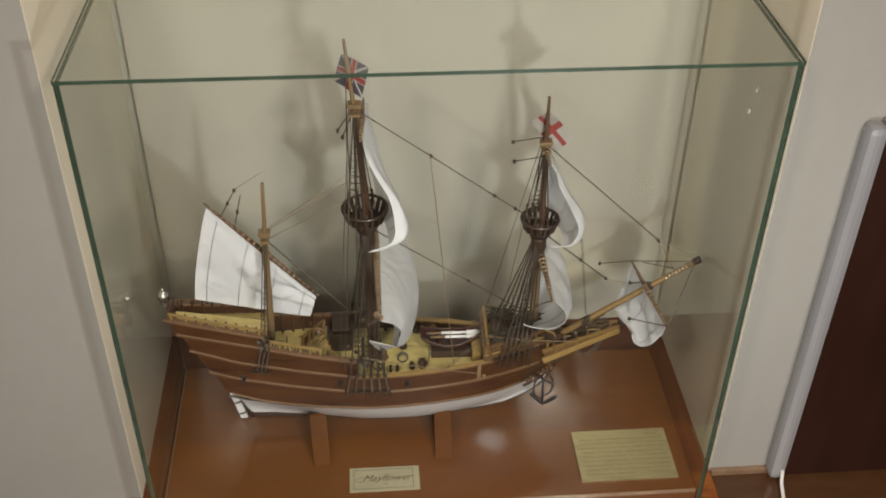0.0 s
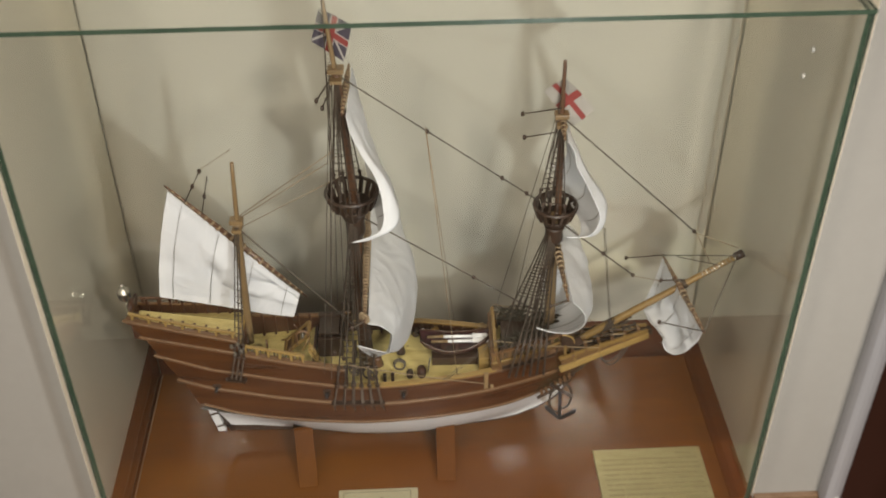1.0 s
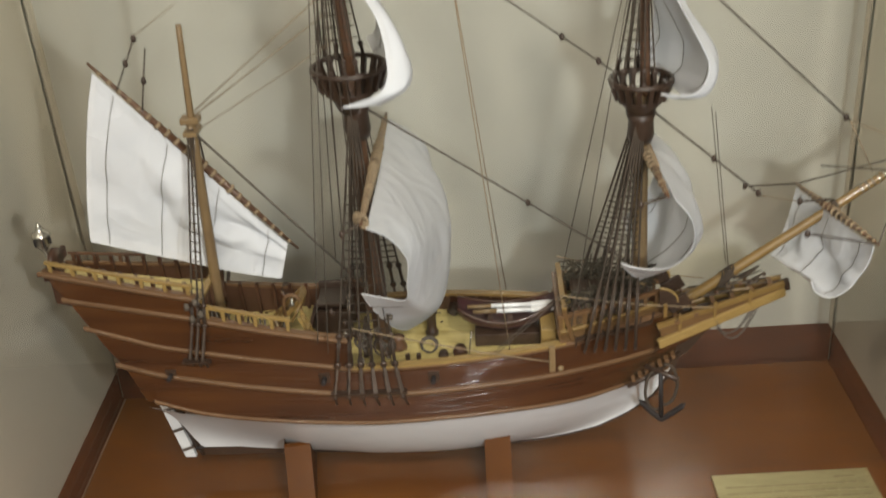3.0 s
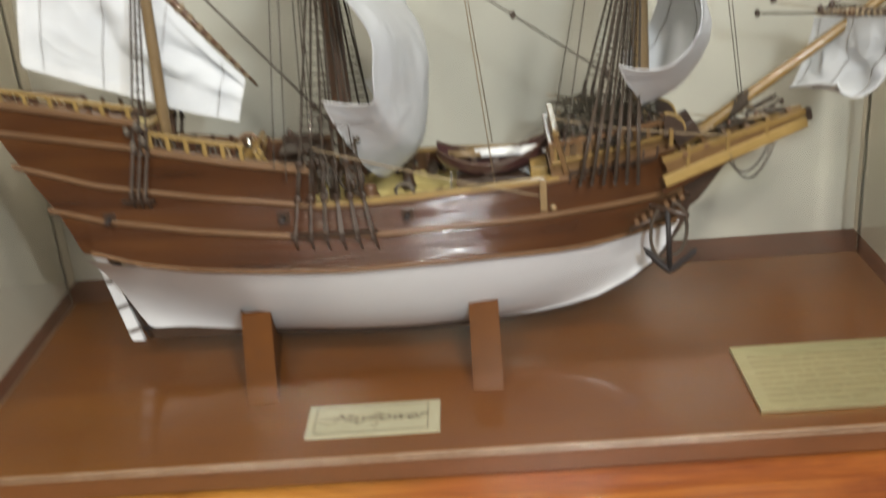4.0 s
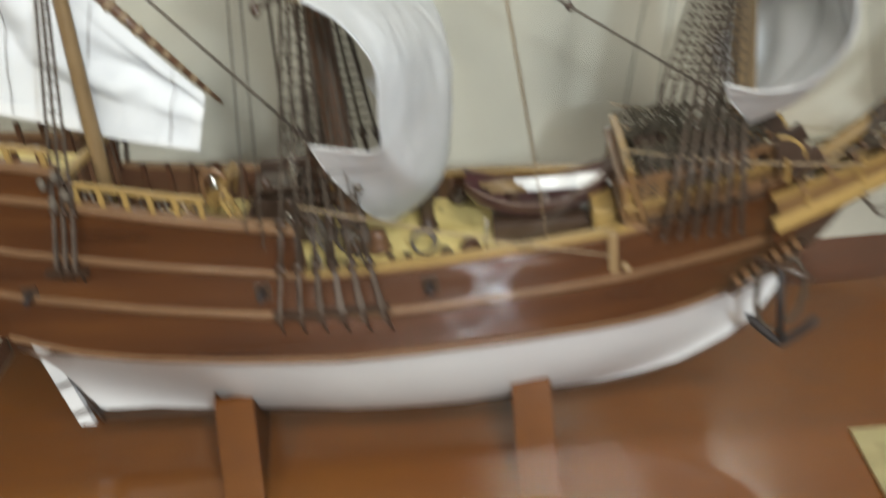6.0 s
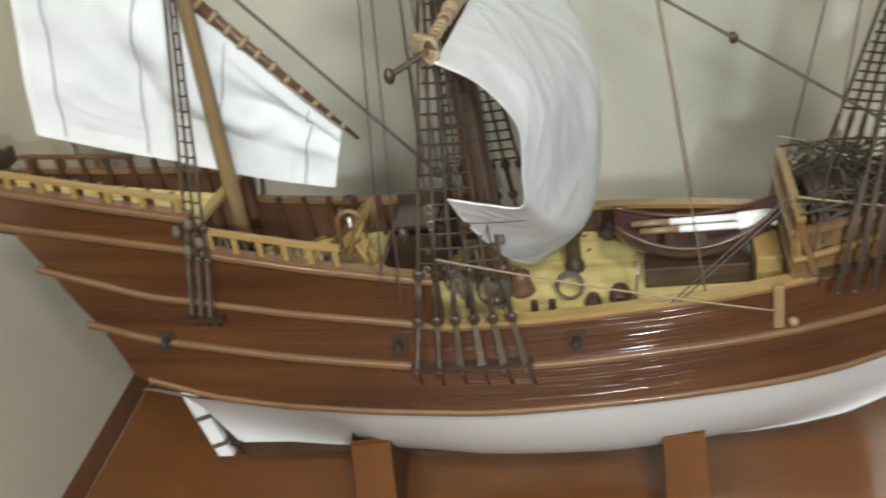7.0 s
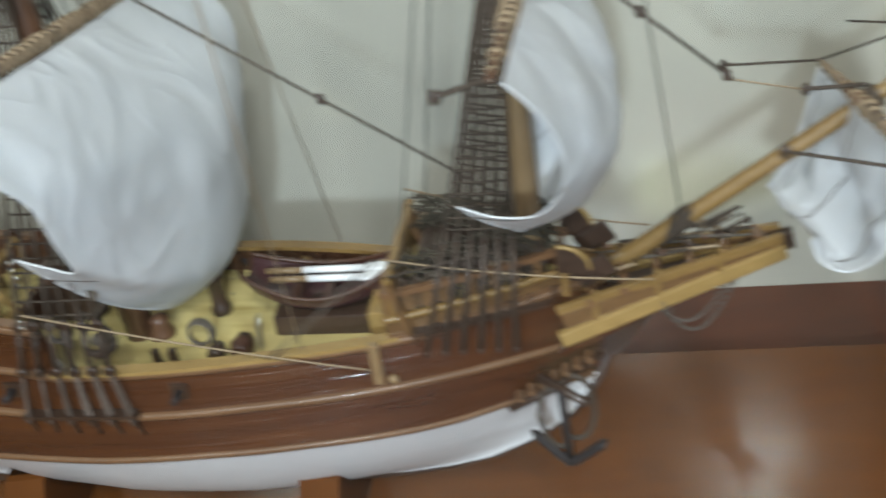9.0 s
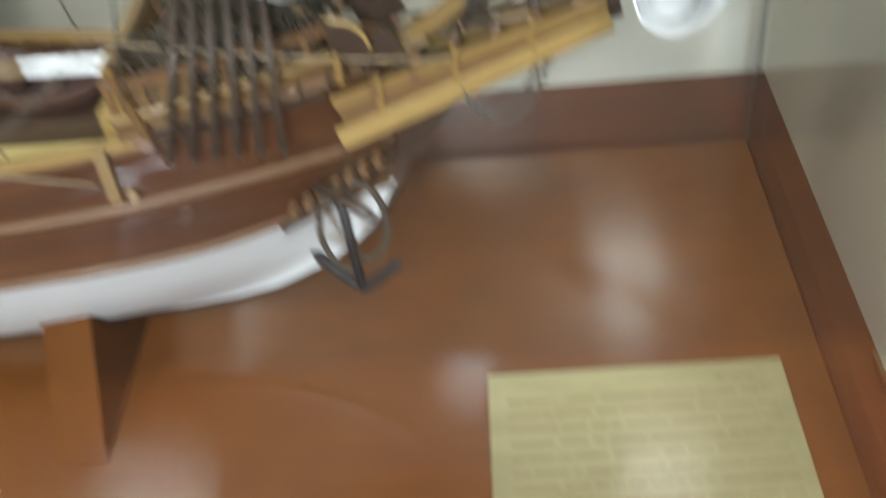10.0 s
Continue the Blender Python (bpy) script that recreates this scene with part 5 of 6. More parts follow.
for i in range(17):
    q = i / 16
    u = 0.072 + 0.096 * q
    w = 0.019 * (math.sin(math.pi * min(1, q * 0.86 + 0.14)) ** 0.6) * (1 if q < 0.98 else 0.3)
    sheer = 0.160 + 0.016 * (q - 0.45) ** 2 * 4
    rows.append([P(u, -0.012 + w * math.sin(a), sheer - 0.015 * math.cos(a) * (0.9 if 0 < i < 16 else 0.5)) for a in [radians(-90 + 180 * k / 10) for k in range(11)]])
add_grid(bm, rows)
add_grid(bm, [[p + Vector((0, 0, 0.0016)) for p in r] for r in rows], flip=True)
boat = part("ships_boat", bm, M_BOAT, ship, "plum-brown ship's boat with white oars")
for k in (0, -1):
    bm = bmesh.new()
    add_tube(bm, [r[k] + Vector((0, 0, 0.001)) for r in rows], 0.0015, 6)
    part("gunwale", bm, M_INNER, boat)
for q in (5, 8, 12):
    a, b = rows[q][0], rows[q][-1]
    bm = bmesh.new()
    add_box(bm, (a + b) / 2 - Vector((0, 0, 0.001)), (0.005, abs(a.y - b.y), 0.0016))
    part("thwart", bm, M_INNER, boat)
for dv, u0 in ((0.004, 0.108), (-0.005, 0.103)):
    a, b, c = P(u0 - 0.022, -0.012 + dv, 0.1655), P(0.140, -0.012 + dv, 0.1655), P(0.166, -0.012 + dv, 0.1675)
    bm = bmesh.new()
    add_tube(bm, [P(u0, -0.012 + dv, 0.1655), b], 0.0022, 8)
    add_box(bm, (b + c) / 2, ((c - b).length, 0.0072, 0.0026), (c - b).to_track_quat("X", "Z").to_matrix().to_4x4(), bevel=0.0008)
    oar = part("oar", bm, M_OAR, boat, "white-painted oar")
    bm = bmesh.new()
    add_tube(bm, [a, P(u0, -0.012 + dv, 0.1655)], 0.0020, 8)
    part("oar_grip", bm, M_MAST, oar)


def coil(at, r, thick, mat, turn=None, label=""):
    """A flaked coil of line: three close turns."""
    bm = bmesh.new()
    m = Matrix.Translation(at) @ (turn if turn is not None else Matrix())
    for k in range(3):
        add_tube(bm, [m @ Vector(((r - 0.0006 * k) * math.cos(a), (r - 0.0006 * k) * math.sin(a), thick * (k - 1))) for a in [math.tau * q / 18 for q in range(19)]], thick * 0.62, 5)
    return part("rope_coil", bm, mat, ship, label)


def turned(name, at, profile, mat, sides=12, label="", turn=None):
    bm = bmesh.new()
    add_lathe(bm, profile, sides, at, turn)
    return part(name, bm, mat, ship, label)


LYING = Matrix.Rotation(radians(90), 4, "X")
BARREL = [(0.0045, -0.0075), (0.0052, -0.0073), (0.0068, 0), (0.0052, 0.0073), (0.0045, 0.0075)]
turned("barrel", P(0.073, 0.024, 0.143), BARREL, M_INNER, 12, "small red-brown barrel on deck", LYING)
turned("barrel", P(0.058, 0.026, 0.1415), [(r * 0.75, h * 0.75) for r, h in BARREL], M_DARK, 12, turn=LYING)
coil(P(0.0445, 0.012, 0.1445), 0.0078, 0.0016, M_STAY, Matrix.Rotation(radians(78), 4, "X"), "coiled rope on deck")
turned("bitt", P(0.0155, 0.001, 0.136), [(0.0082, 0), (0.0076, 0.003), (0.0052, 0.009), (0.0060, 0.012), (0.002, 0.014)], M_BMAST, 12, "brown turned bollard on deck")
coil(P(0.0085, 0.055, 0.173), 0.0095, 0.0016, M_ROPE, Matrix.Rotation(radians(82), 4, "X"), "dark coil of line hung at the shrouds")
coil(P(-0.0105, 0.056, 0.180), 0.0064, 0.0015, M_STAY, Matrix.Rotation(radians(85), 4, "X"), "brown coil of line hung at the shrouds")
# blocks, hanks and silver hooks crowded at the feet of the main shrouds
rnd = random.Random(31)
for k in range(16):
    u, w, h = rnd.uniform(-0.034, 0.020), rnd.uniform(0.052, 0.066), rnd.uniform(0.165, 0.222)
    if k % 3:
        block(P(u, w, h), size=rnd.uniform(0.0022, 0.0036), mat=rnd.choice((M_DARK, M_DARK, M_STAY)))
    else:
        d = rnd.uniform(0.009, 0.016)
        rope("rope_hank", [P(u + 0.0022 * math.sin(a), w, h - d / 2 + d / 2 * math.cos(a)) for a in [math.tau * j / 12 for j in range(13)]], 0.0012, rnd.choice((M_ROPE, M_STAY)), ship)
for u, w, h in ((-0.0158, 0.066, 0.2297), (-0.0165, 0.065, 0.2200), (-0.022, 0.068, 0.1950), (-0.020, 0.060, 0.1850)):
    rope("silver_hook", [P(u + 0.0014 * math.cos(a), w, h + 0.0026 * math.sin(a)) for a in [radians(30 * j) for j in range(11)]], 0.0006, M_SILVER, ship)
# pump with silver fittings, ring of line and a silver ladder beside the boat
turned("deck_pump", P(0.046, -0.020, 0.136), [(0.0060, 0), (0.0062, 0.004), (0.0046, 0.006), (0.0046, 0.022), (0.0066, 0.024), (0.0060, 0.029), (0.002, 0.031)], M_DARK, 12, "dark deck pump with silver fittings")
for k in range(7):
    a = 1.1 * k
    rope("silver_hook", [P(0.0505 + 0.004 * math.cos(a), -0.020 - 0.010 * (k % 2), 0.148 + 0.0040 * k), P(0.0505 + 0.004 * math.cos(a) + 0.002, -0.018 - 0.010 * (k % 2), 0.1505 + 0.0040 * k)], 0.0007, M_SILVER, ship)
steps = rope("chain_ladder", [P(0.0812, 0.0165, 0.137), P(0.0840, 0.0165, 0.160)], 0.0006, M_SILVER, ship, label="small silver ladder beside the boat")
rope("ladder_side", [P(0.0812, 0.0205, 0.137), P(0.0840, 0.0205, 0.160)], 0.0006, M_SILVER, steps)
for k in range(7):
    q = (k + 0.5) / 7
    rope("rung", [P(0.0812 + 0.0028 * q, 0.0155, 0.137 + 0.023 * q), P(0.0812 + 0.0028 * q, 0.0215, 0.137 + 0.023 * q)], 0.0008, M_SILVER, steps)
# casks and gear against the far bulwark
turned("barrel", P(0.092, -0.050, 0.1435), BARREL, M_OCHRE, 12, "small pale barrel on deck")
for u in (0.066, 0.120, 0.136):
    turned("barrel", P(u, -0.053, 0.1425), [(r * 0.85, h * 0.85) for r, h in BARREL], M_DARK, 12, turn=LYING)
coil(P(0.105, -0.0575, 0.149), 0.0048, 0.0013, M_TANROPE, Matrix.Rotation(radians(85), 4, "X"))
coil(P(-0.093, -0.0500, 0.176), 0.0055, 0.0014, M_ROPE, Matrix.Rotation(radians(85), 4, "X"))
for u in (0.026, 0.036):
    bm = bmesh.new()
    add_box(bm, P(u, 0.034, 0.143), (0.004, 0.004, 0.014), bevel=0.0006)
    part("belaying_post", bm, M_DARK, ship)
# fife rail behind the main mast
for dv in (-0.014, 0.014):
    bm = bmesh.new()
    add_box(bm, P(-0.014, dv, 0.148), (0.0045, 0.0045, 0.024), bevel=0.0006)
    part("fife_post", bm, M_DARK, ship)
bm = bmesh.new()
add_box(bm, P(-0.014, 0, 0.159), (0.005, 0.036, 0.004), bevel=0.0006)
part("fife_rail", bm, M_DARK, ship)

# quarterdeck: framed hatch, ladder, break of the deck and belfry
bm = bmesh.new()
add_box(bm, P(-0.066, 0, 0.149), (0.003, 0.118, 0.022))
part("quarterdeck_bulkhead", bm, M_INNER, ship)
cabin = None
for lo, hi in (((-0.062, -0.056, 0.1365), (-0.030, -0.050, 0.180)), ((-0.062, -0.020, 0.1365), (-0.030, -0.015, 0.168)), ((-0.060, -0.054, 0.172), (-0.034, -0.018, 0.175)),
               ((-0.033, -0.050, 0.1365), (-0.029, -0.046, 0.172)), ((-0.033, -0.026, 0.1365), (-0.029, -0.021, 0.172)), ((-0.033, -0.050, 0.164), (-0.029, -0.020, 0.172))):
    bm = bmesh.new()
    c = P(*[(p + q) / 2 for p, q in zip(lo, hi)])
    add_box(bm, c, [q - p for p, q in zip(lo, hi)], bevel=0.0005)
    o = part("companionway" if cabin is None else "companionway_board", bm, M_DARK, ship if cabin is None else cabin, "dark wooden companionway housing" if cabin is None else "")
    cabin = cabin or o
cover = None
for dv in (-0.021, 0.003):
    a, c = P(-0.104, dv, 0.160), P(-0.070, dv, 0.193)
    bm = bmesh.new()
    add_box(bm, (a + c) / 2, ((c - a).length, 0.0036, 0.0046), (c - a).to_track_quat("X", "Z").to_matrix().to_4x4(), bevel=0.0005)
    o = part("leaning_hatch_cover" if cover is None else "cover_side", bm, M_OCHRE, ship if cover is None else cover, "ochre framed hatch cover leaning on the quarterdeck" if cover is None else "")
    cover = cover or o
for q in (0.04, 0.34, 0.66, 0.97):
    bm = bmesh.new()
    add_box(bm, P(-0.104 + 0.034 * q, -0.009, 0.160 + 0.033 * q), (0.0042, 0.022, 0.0040), Matrix.Rotation(radians(-44), 4, "Y"), bevel=0.0005)
    part("cover_bar", bm, M_OCHRE, cover)
bm = bmesh.new()
add_box(bm, P(-0.0872, -0.009, 0.1752), (0.046, 0.021, 0.0012), Matrix.Rotation(radians(-44), 4, "Y"))
part("cover_panel", bm, M_INNER, cover)
ladder = None
for dv in (0.018, 0.030):
    bm = bmesh.new()
    a, b = P(-0.068, dv, 0.192), P(-0.048, dv, 0.138)
    add_box(bm, (a + b) / 2, (0.0030, 0.0022, (b - a).length), (a - b).to_track_quat("Z", "Y").to_matrix().to_4x4())
    o = part("ladder" if ladder is None else "ladder_side", bm, M_GILT, ship if ladder is None else ladder)
    ladder = ladder or o
for k in range(6):
    q = (k + 0.5) / 6
    bm = bmesh.new()
    add_box(bm, P(-0.068 + 0.020 * q, 0.024, 0.192 - 0.054 * q), (0.005, 0.012, 0.0016))
    part("rung", bm, M_GILT, ladder)
bm = bmesh.new()
arc = [P(-0.078 + 0.0075 * math.cos(a), 0.004, 0.192 + 0.0075 * math.sin(a)) for a in [math.pi * k / 12 for k in range(13)]]
add_tube(bm, [P(-0.0705, 0.004, 0.176)] + arc + [P(-0.0855, 0.004, 0.176)], 0.0016, 6)
part("belfry_arch", bm, M_TRIM, ship)
turned("ships_bell", P(-0.078, 0.004, 0.189), [(0.0008, 0.007), (0.0016, 0.006), (0.0020, 0.002), (0.0032, 0.0)], M_SILVER, 10)
# hanks of line, sticks and blocks strewn about the quarterdeck rail
rnd = random.Random(47)
for k in range(7):
    u = -0.138 + 0.0105 * k
    d = rnd.uniform(0.008, 0.014)
    w, h = half(u, LINE_A(u)) - 0.006, LINE_A(u) + 0.010
    rope("rope_hank", [P(u + 0.0022 * math.sin(a), w, h - d / 2 + d / 2 * math.cos(a)) for a in [math.tau * j / 12 for j in range(13)]], 0.0011, rnd.choice((M_TANROPE, M_STAY, M_ROPE)), ship)
for k in range(9):
    a = P(rnd.uniform(-0.128, -0.072), rnd.uniform(-0.025, 0.045), rnd.uniform(0.168, 0.180))
    rope("loose_spar", [a, a + Vector((rnd.uniform(-0.012, 0.012), rnd.uniform(-0.010, 0.010), rnd.uniform(0.006, 0.022)))], rnd.uniform(0.0009, 0.0016), rnd.choice((M_OCHRE, M_OCHRE, M_TRIM, M_BMAST)), ship)
for u, w in ((-0.120, 0.030), (-0.104, 0.034), (-0.090, 0.026)):
    turned("deck_fitting", P(u, w, 0.1635), [(0.0030, 0), (0.0026, 0.006), (0.0036, 0.008), (0.0034, 0.011), (0.001, 0.012)], M_OCHRE, 8)
# blocks slung from the mizzen shrouds' feet
for u, h in ((-0.158, 0.222), (-0.150, 0.226), (-0.147, 0.214), (-0.155, 0.210)):
    block(P(u, 0.055, h), size=0.0030, mat=M_STAY)
# sloping cabin braces at the poop break
bm = bmesh.new()
add_box(bm, P(-0.152, 0.003, 0.199), (0.003, 0.088, 0.036))
part("poop_bulkhead", bm, M_INNER, ship)
for v in (-0.032, -0.014, 0.004, 0.022, 0.040):
    bm = bmesh.new()
    add_box(bm, P(-0.1495, v, 0.199), (0.003, 0.0035, 0.036))
    part("bulkhead_post", bm, M_BMAST, ship)
bm = bmesh.new()
add_box(bm, P(-0.151, 0.003, 0.2165), (0.006, 0.090, 0.0035), Matrix.Rotation(radians(-5), 4, "X"), bevel=0.0006)
part("poop_beam", bm, M_GILT, ship)

# forecastle: bulkhead with yellow posts, gratings and catheads
bm = bmesh.new()
add_box(bm, P(0.166, 0, 0.160), (0.003, 0.078, 0.048))
part("forecastle_bulkhead", bm, M_OCHRE, ship)
for side in (1, -1):
    for k in range(3):
        u = 0.1735 + 0.0085 * k
        bm = bmesh.new()
        add_box(bm, P(u, side * (half(u, FORE(u)) - 0.0022), FORE(u) + 0.0082), (0.0080, 0.0014, 0.0118), Matrix.Rotation(radians(side * 10), 4, "Z"))
        part("rail_panel", bm, M_FCSIDE, ship)
for v in (-0.038, -0.025, -0.012, 0.001, 0.014, 0.027, 0.038):
    bm = bmesh.new()
    add_box(bm, P(0.1635, v, 0.162), (0.0032, 0.0042, 0.048), bevel=0.0006)
    part("bulkhead_post", bm, M_FCSIDE, ship)
for h in (0.168, 0.185):
    bm = bmesh.new()
    add_box(bm, P(0.1635, 0, h), (0.0055, 0.080, 0.0042), bevel=0.0006)
    part("bulkhead_beam", bm, M_TRIM, ship)
for side in (1, -1):
    bm = bmesh.new()
    for k in range(26):
        u = 0.170 + 0.003 * k
        for d in (0.010, -0.010):
            if 0.168 < u + d < 0.250:
                add_tube(bm, [P(a, side * (half(a, FORE(a)) - 0.0015), FORE(a) + h) for a, h in ((u, 0.002), (u + d, 0.0145))], 0.00035, 3, caps=False)
    part("rail_netting", bm, M_ROPE, ship)
bm = bmesh.new()
add_box(bm, P(0.1540, 0.006, 0.1485), (0.014, 0.030, 0.025), bevel=0.001)
part("step_box", bm, M_GILT, ship, "yellow wooden step below the forecastle")
bm = bmesh.new()
add_box(bm, P(0.205, 0, 0.187), (0.058, 0.040, 0.003), bevel=0.0006)
grate = part("forecastle_grating", bm, M_DARK, ship)
for k in range(9):
    bm = bmesh.new()
    add_box(bm, P(0.180 + 0.0062 * k, 0, 0.1893), (0.0020, 0.040, 0.0018))
    part("grating_bar", bm, M_DARK, grate)
for u in (0.182, 0.228):
    for v in (-0.017, 0.017):
        bm = bmesh.new()
        add_box(bm, P(u, v, 0.177), (0.0040, 0.0040, 0.018))
        part("grating_leg", bm, M_DARK, grate)
for side in (1, -1):
    bm = bmesh.new()
    add_box(bm, P(0.256, side * 0.031, 0.182), (0.0032, 0.0032, 0.013), bevel=0.0006)
    part("rail_end_post", bm, M_OCHRE, ship)
    bm = bmesh.new()
    add_box(bm, P(0.270, side * 0.016, 0.180), (0.020, 0.0030, 0.013), Matrix.Rotation(radians(-30), 4, "Y"), bevel=0.0008)
    part("knighthead", bm, M_DARK, ship)
# leaning corner posts of the forecastle's after end
for v in (0.0405, 0.0330, 0.0255, -0.0305, -0.0385):
    a, b = P(0.1745, v, 0.1610), P(0.1665, v * 0.95, 0.1930)
    bm = bmesh.new()
    add_box(bm, (a + b) / 2, (0.0040, 0.0040, (b - a).length), (b - a).to_track_quat("Z", "Y").to_matrix().to_4x4(), bevel=0.0006)
    part("leaning_post", bm, M_FCSIDE, ship)
bm = bmesh.new()
add_box(bm, P(0.1668, 0.001, 0.1945), (0.0048, 0.082, 0.0030), bevel=0.0006)
part("forecastle_head_beam", bm, M_OCHRE, ship)
for side in (1, -1):
    rope("life_line", [P(0.1668, side * 0.040, 0.1965), P(0.200, side * 0.034, 0.2010), P(0.236, side * 0.024, 0.2030)], 0.0007, M_ROPE, ship)
# loose netting heaped along the forecastle rails
rnd = random.Random(23)
for side in (1, -1):
    bm = bmesh.new()
    for k in range(230):
        u = 0.172 + 0.076 * rnd.random()
        w = side * (half(u, FORE(u)) - 0.0035 - 0.011 * rnd.random())
        h = FORE(u) + 0.006 + 0.026 * rnd.random()
        d = Vector((rnd.uniform(-0.008, 0.008), rnd.uniform(-0.003, 0.003), rnd.uniform(-0.006, 0.006)))
        a = P(u, w, h)
        add_tube(bm, [a - d, a + Vector((0, 0, rnd.uniform(-0.003, 0.003))), a + d], rnd.uniform(0.0004, 0.0010), 4)
    part("heaped_netting", bm, M_NET, ship, "dark heaped netting and line")
# belaying pins and hanks of line along the forecastle rails
rnd = random.Random(11)
for side in (1, -1):
    for k in range(12):
        u = 0.174 + 0.0062 * k
        w = side * (half(u, FORE(u)) - 0.0035)
        h = FORE(u) + 0.014
        turned("belaying_pin", P(u, w, h), [(0.0007, -0.006), (0.0008, 0.001), (0.0014, 0.003), (0.0013, 0.006), (0.0004, 0.0075)], M_DARK, 6)
        if k % 5 != 4:
            bm = bmesh.new()
            d = rnd.uniform(0.008, 0.017)
            h += rnd.uniform(-0.002, 0.006)
            add_tube(bm, [P(u + 0.0018 * math.sin(a), w - side * 0.001, h - d / 2 + d / 2 * math.cos(a)) for a in [math.tau * j / 12 for j in range(13)]], 0.0013, 5)
            part("rope_hank", bm, rnd.choice((M_ROPE, M_ROPE, M_TANROPE)), ship)
for k in range(10):
    p = P(rnd.uniform(0.172, 0.232), rnd.uniform(-0.022, 0.026), 0.1695)
    turned("deck_fitting", p, [(0.0030, 0), (0.0026, 0.006), (0.0036, 0.008), (0.0034, 0.011), (0.001, 0.012)], rnd.choice((M_DARK, M_ROPE, M_INNER)), 8)
# curved fashion board at the fore end of the rail, with a yellow edge
for side in (1, -1):
    arc = [(0.252 + 0.016 * math.sin(a), 0.184 + 0.014 * math.cos(a)) for a in [radians(90 * k / 10) for k in range(11)]]
    prof = [(0.252, 0.180)] + arc[:] + [(0.268, 0.177)]
    bm = bmesh.new()
    rings = [[bm.verts.new(P(u, side * (0.020 + dv), h)) for u, h in prof] for dv in (0.0, 0.0028)]
    bm.faces.new(rings[0][::-1])
    bm.faces.new(rings[1])
    n = len(prof)
    for k in range(n):
        bm.faces.new((rings[0][k], rings[0][(k + 1) % n], rings[1][(k + 1) % n], rings[1][k]))
    fashion = part("fashion_board", bm, M_DARK, ship, "curved dark brown board with a yellow edge")
    bm = bmesh.new()
    add_tube(bm, [P(u, side * 0.0215, h + 0.0006) for u, h in arc], 0.0014, 6)
    part("edging", bm, M_GILT, fashion)
for q in (0.29, 0.70):
    p = SPRIT_FOOT.lerp(SPRIT_TIP, q)
    d = (SPRIT_TIP - SPRIT_FOOT).normalized()
    turned("gammoning", p, [(0.0046, -0.003), (0.0060, -0.0024), (0.0060, 0.0024), (0.0046, 0.003)], M_ROPE, 10, turn=d.to_track_quat("Z", "Y").to_matrix().to_4x4())
rnd = random.Random(3)
for k in range(13):
    p = P(0.262 + 0.0072 * k, rnd.uniform(-0.014, 0.014) * (1 - k / 15), 0.172 + 0.0016 * k + rnd.uniform(0, 0.005))
    lump = rnd.uniform(0.0013, 0.0024)
    turned("beak_fitting", p, [(0.0006, -lump), (lump * 0.8, -lump * 0.6), (lump, 0), (lump * 0.7, lump * 0.8), (0.0006, lump * 1.3)], rnd.choice((M_ROPE, M_DARK, M_DARK, M_BMAST)), 8, turn=Matrix.Rotation(radians(rnd.uniform(-70, 70)), 4, "X"))
for k in range(26):
    a = P(0.262 + 0.0030 * k, rnd.uniform(-0.016, 0.016) * (1 - k / 34), 0.172 + 0.0007 * k + rnd.uniform(0, 0.004))
    rope("lashing_line", [a, a + Vector((rnd.uniform(0.01, 0.03), rnd.uniform(-0.006, 0.006), rnd.uniform(-0.002, 0.010)))], rnd.uniform(0.0006, 0.0012), rnd.choice((M_ROPE, M_ROPE, M_STAY, M_TANROPE)), ship)
for k in range(5):
    p = SPRIT_FOOT.lerp(SPRIT_TIP, 0.255 + 0.011 * k)
    rope("gammon_lashing", [p + Vector((-0.002 + 0.003 * math.cos(a), 0.0066 * math.sin(a), -0.002 + 0.0078 * math.cos(a))) for a in [math.tau * j / 14 for j in range(15)]], 0.0011, rnd.choice((M_ROPE, M_ROPE, M_DARK)), ship)

# anchor hung at the bow, with its cable loops
AN = P(0.2525, 0.050, 0.078)
bm = bmesh.new()
add_tube(bm, [AN + Vector((-0.002, 0, 0.052)), AN], 0.0022, 8)
anchor = part("anchor", bm, M_IRON, ship, "black iron anchor hung at the bow")
bm = bmesh.new()
arm = [AN + Vector((0.0175 * q, -0.004 * q, 0.0165 * abs(q) ** 1.15)) for q in [-1 + k / 7 for k in range(15)]]
add_tube(bm, arm, 0.0026, 8)
part("arms", bm, M_IRON, anchor)
for k, q in ((0, -1), (-1, 1)):
    bm = bmesh.new()
    add_lathe(bm, [(0.0006, -0.0060), (0.0040, -0.0010), (0.0032, 0.0014), (0.0006, 0.0042)], 8, arm[k], Matrix.Rotation(radians(40 * q), 4, "Y") @ Matrix.Diagonal((0.5, 1, 1, 1)))
    part("fluke", bm, M_IRON, anchor)
bm = bmesh.new()
add_tube(bm, [AN + Vector((-0.014, 0.010, 0.052)), AN + Vector((0.012, -0.010, 0.050))], 0.0024, 6)
part("stock", bm, M_DARK, anchor)
loop = [AN + Vector((-0.004 + 0.0105 * math.cos(a), 0.004, 0.030 + 0.022 * math.sin(a))) for a in [radians(80 + 210 * k / 14) for k in range(15)]]
rope("anchor_cable", loop, 0.0016, M_ROPE, ship)
loop = [AN + Vector((0.004 + 0.0105 * math.cos(a), 0.008, 0.032 + 0.022 * math.sin(a))) for a in [radians(100 - 210 * k / 14) for k in range(15)]]
rope("anchor_cable", loop, 0.0016, M_ROPE, ship)
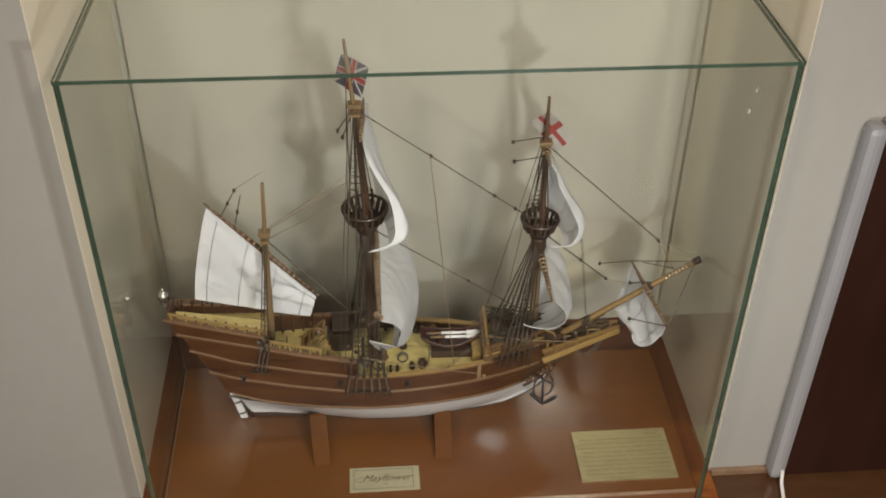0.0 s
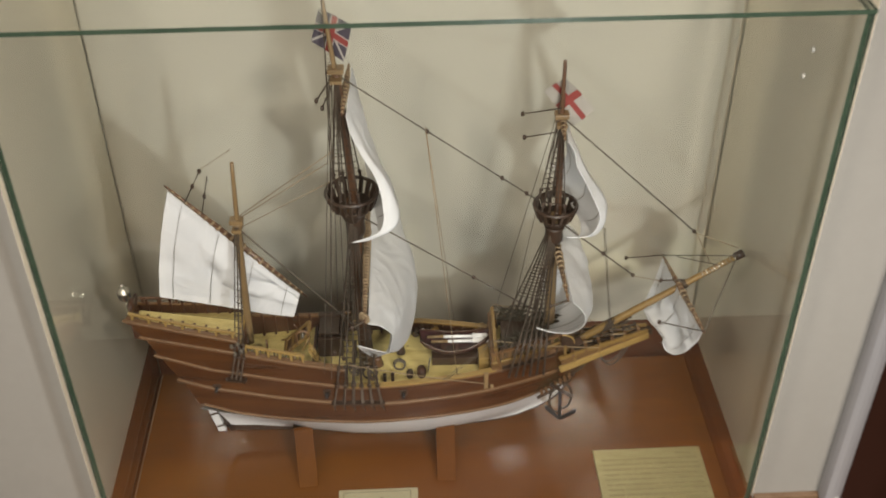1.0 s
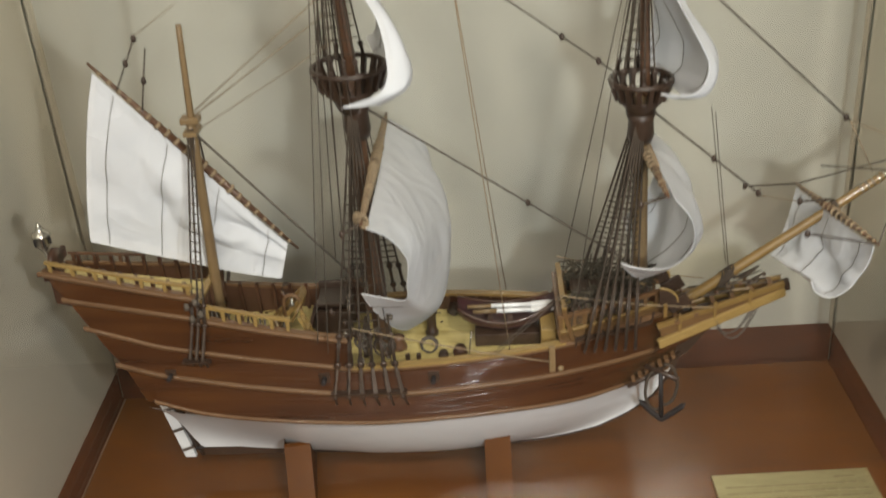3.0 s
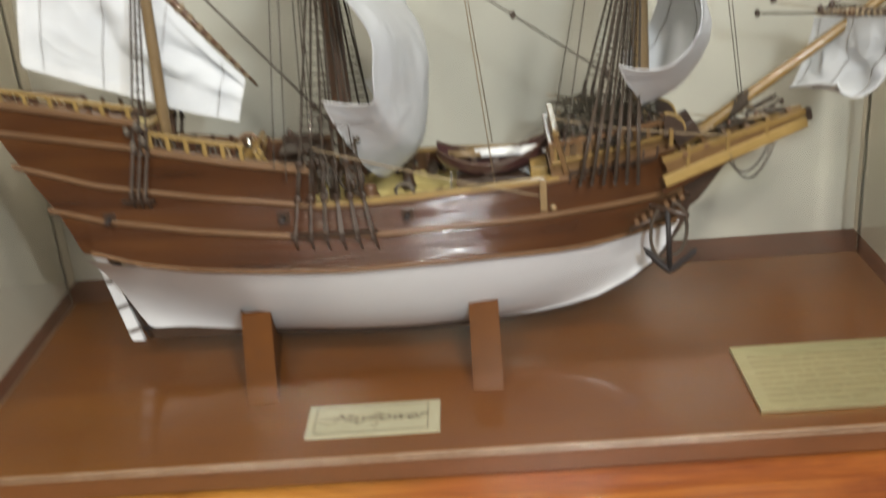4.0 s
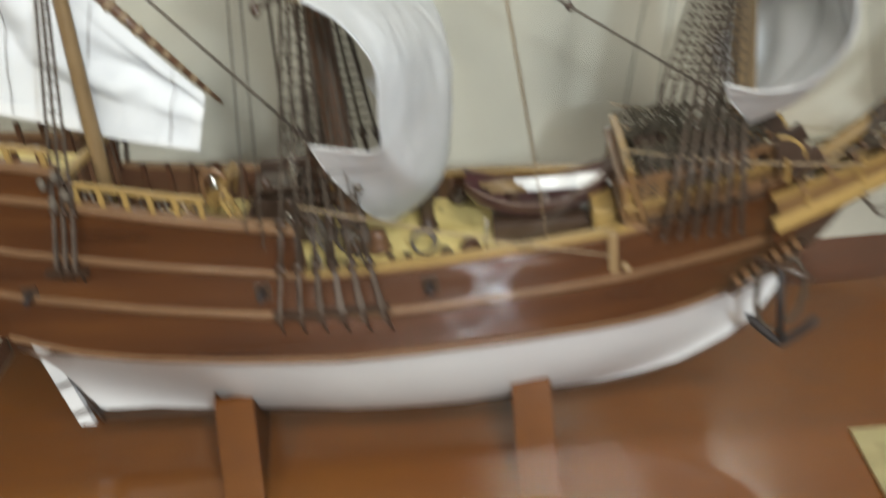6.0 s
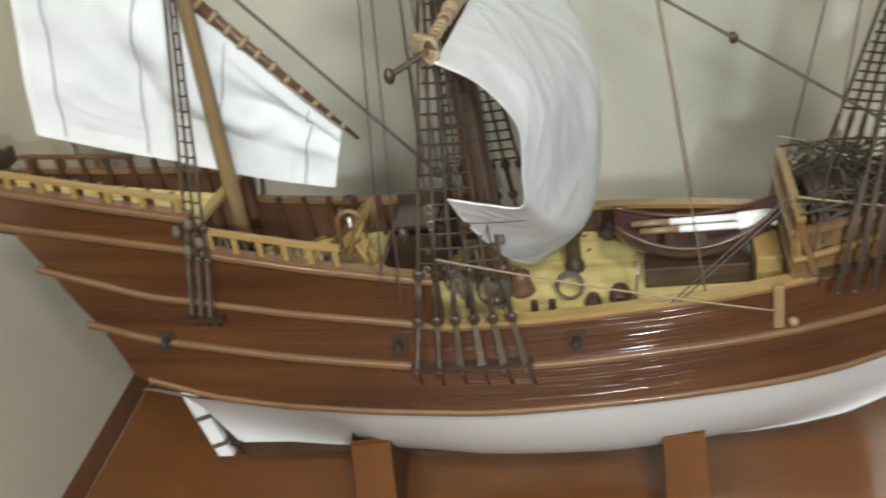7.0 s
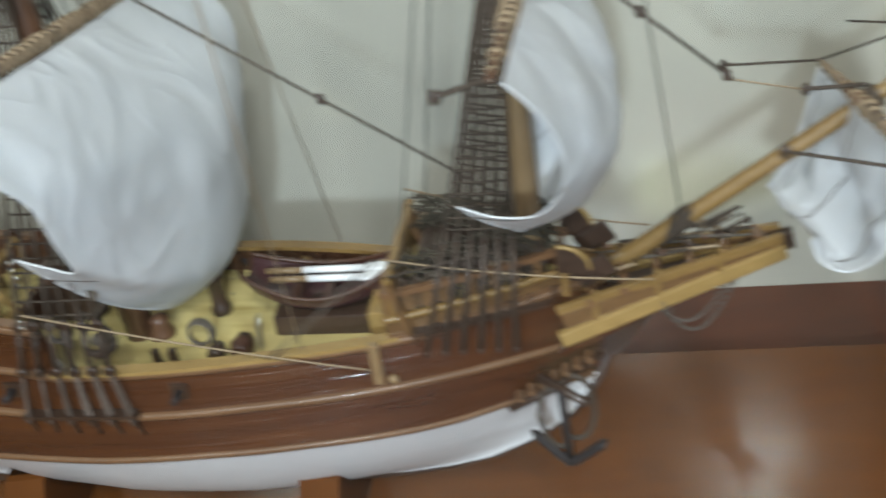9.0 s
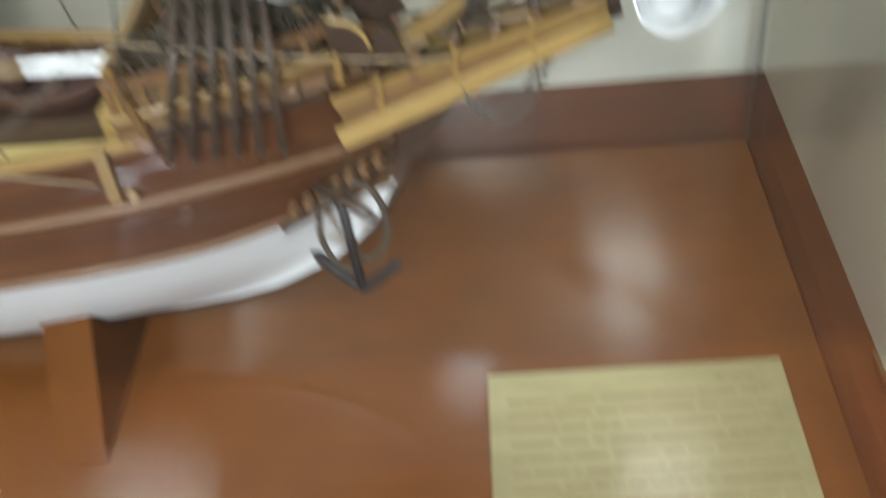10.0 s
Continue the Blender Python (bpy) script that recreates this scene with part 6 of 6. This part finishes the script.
for k in range(7):
    bm = bmesh.new()
    u = 0.228 + 0.0062 * k
    add_box(bm, P(u, 0.0415 - 0.0026 * k, 0.1175 + 0.0023 * k), (0.0036, 0.008, 0.0040), Matrix.Rotation(radians(-20), 4, "Y"), bevel=0.0006)
    part("hawse_bolster", bm, M_TRIM, ship)
rope("hawse_wale", [P(0.222, 0.047, 0.1135), P(0.248, 0.038, 0.1210), P(0.272, 0.022, 0.1310)], 0.0022, M_DARK, ship)


def chain(pts, name="bow_chain"):
    """A hanging chain of small oval links, each turned a quarter from the last."""
    bm = bmesh.new()
    pts = [Vector(p) for p in pts]
    for k in range(len(pts) - 1):
        a, c = pts[k], pts[k + 1]
        m = Matrix.Translation((a + c) / 2) @ (c - a).to_track_quat("X", "Z").to_matrix().to_4x4() @ Matrix.Rotation(radians(90 * (k % 2)), 4, "X")
        w = (c - a).length * 0.72
        add_tube(bm, [m @ Vector((w * math.cos(q), w * 0.55 * math.sin(q), 0)) for q in [math.tau * j / 8 for j in range(9)]], 0.00045, 4, caps=False)
    return part(name, bm, M_STRAP, ship)


for depth, d in ((0.021, 0.0), (0.027, 0.003)):
    chain([P(0.301 + d + 0.038 * k / 22, 0.018 - 0.010 * k / 22, 0.161 + 0.009 * k / 22 - depth * math.sin(math.pi * k / 22) ** 0.8) for k in range(23)])

# fenders, gun ports and guns along the near and far sides
for side in (1, -1):
    bm = bmesh.new()
    add_box(bm, P(0.155, side * (half(0.155, 0.148) + 0.0025), 0.1475), (0.0055, 0.0040, 0.0260), bevel=0.0006)
    part("fender", bm, M_MAST, ship)
    turned("fender_peg", P(0.1625, side * (half(0.162, 0.136) + 0.002), 0.1365), [(0.0008, -0.0028), (0.0028, -0.0012), (0.0028, 0.0012), (0.0008, 0.0028)], M_MAST, 10)
    for u, h in ((-0.185, 0.152), (-0.046, 0.148), (0.050, 0.145)):
        b = half(u, h)
        bm = bmesh.new()
        add_box(bm, P(u, side * (b + 0.0006), h), (0.0095, 0.0022, 0.0095), bevel=0.0004)
        port = part("gun_port", bm, M_DARK, ship)
        bm = bmesh.new()
        add_tube(bm, [P(u, side * (b - 0.002), h), P(u, side * (b + 0.006), h), P(u, side * (b + 0.0105), h)], 0.0024, 8, 0.0020)
        part("gun_barrel", bm, M_IRON, port)

# ---- the cradle: two plates that carry the hull ----


def cradle_plate(u, turn, foot, name="cradle_plate"):
    ob = thing(name, "lacquered wooden cradle plate that carries the hull", "cradle", (SHIP_AT[0] + u * math.cos(radians(SHIP_TURN)), SHIP_AT[1] + u * math.sin(radians(SHIP_TURN)), Z_BASE), SHIP_TURN + turn, "cradle plates")
    bm = bmesh.new()
    prof = [(foot, 0.0005), (0.0385, 0.0605), (0.0335, 0.0610)]
    for k in range(11):
        v = 0.0325 - 0.065 * k / 10
        h = 0.0225 + 0.0285 * (abs(v) / 0.0325) ** 1.6
        prof.append((v, h))
    prof += [(-0.0335, 0.0610), (-0.0385, 0.0605), (-foot, 0.0005)]
    rings = [[bm.verts.new(Vector((s * 0.0122, -v, h))) for v, h in prof] for s in (-1, 1)]
    n = len(prof)
    for ring, flip in ((rings[0], True), (rings[1], False)):
        for k in range(n // 2):
            quad = [ring[k], ring[k + 1], ring[n - 2 - k], ring[n - 1 - k]]
            quad = list(dict.fromkeys(quad))
            if len(quad) > 2:
                bm.faces.new(quad[::-1] if flip else quad)
    for k in range(n):
        bm.faces.new((rings[0][k], rings[0][(k + 1) % n], rings[1][(k + 1) % n], rings[1][k]))
    part("plate", bm, M_POST, ob)
    return ob


cradle_plate(-0.0915, 8.0, 0.085)
cradle_plate(0.1025, 0.5, 0.079)
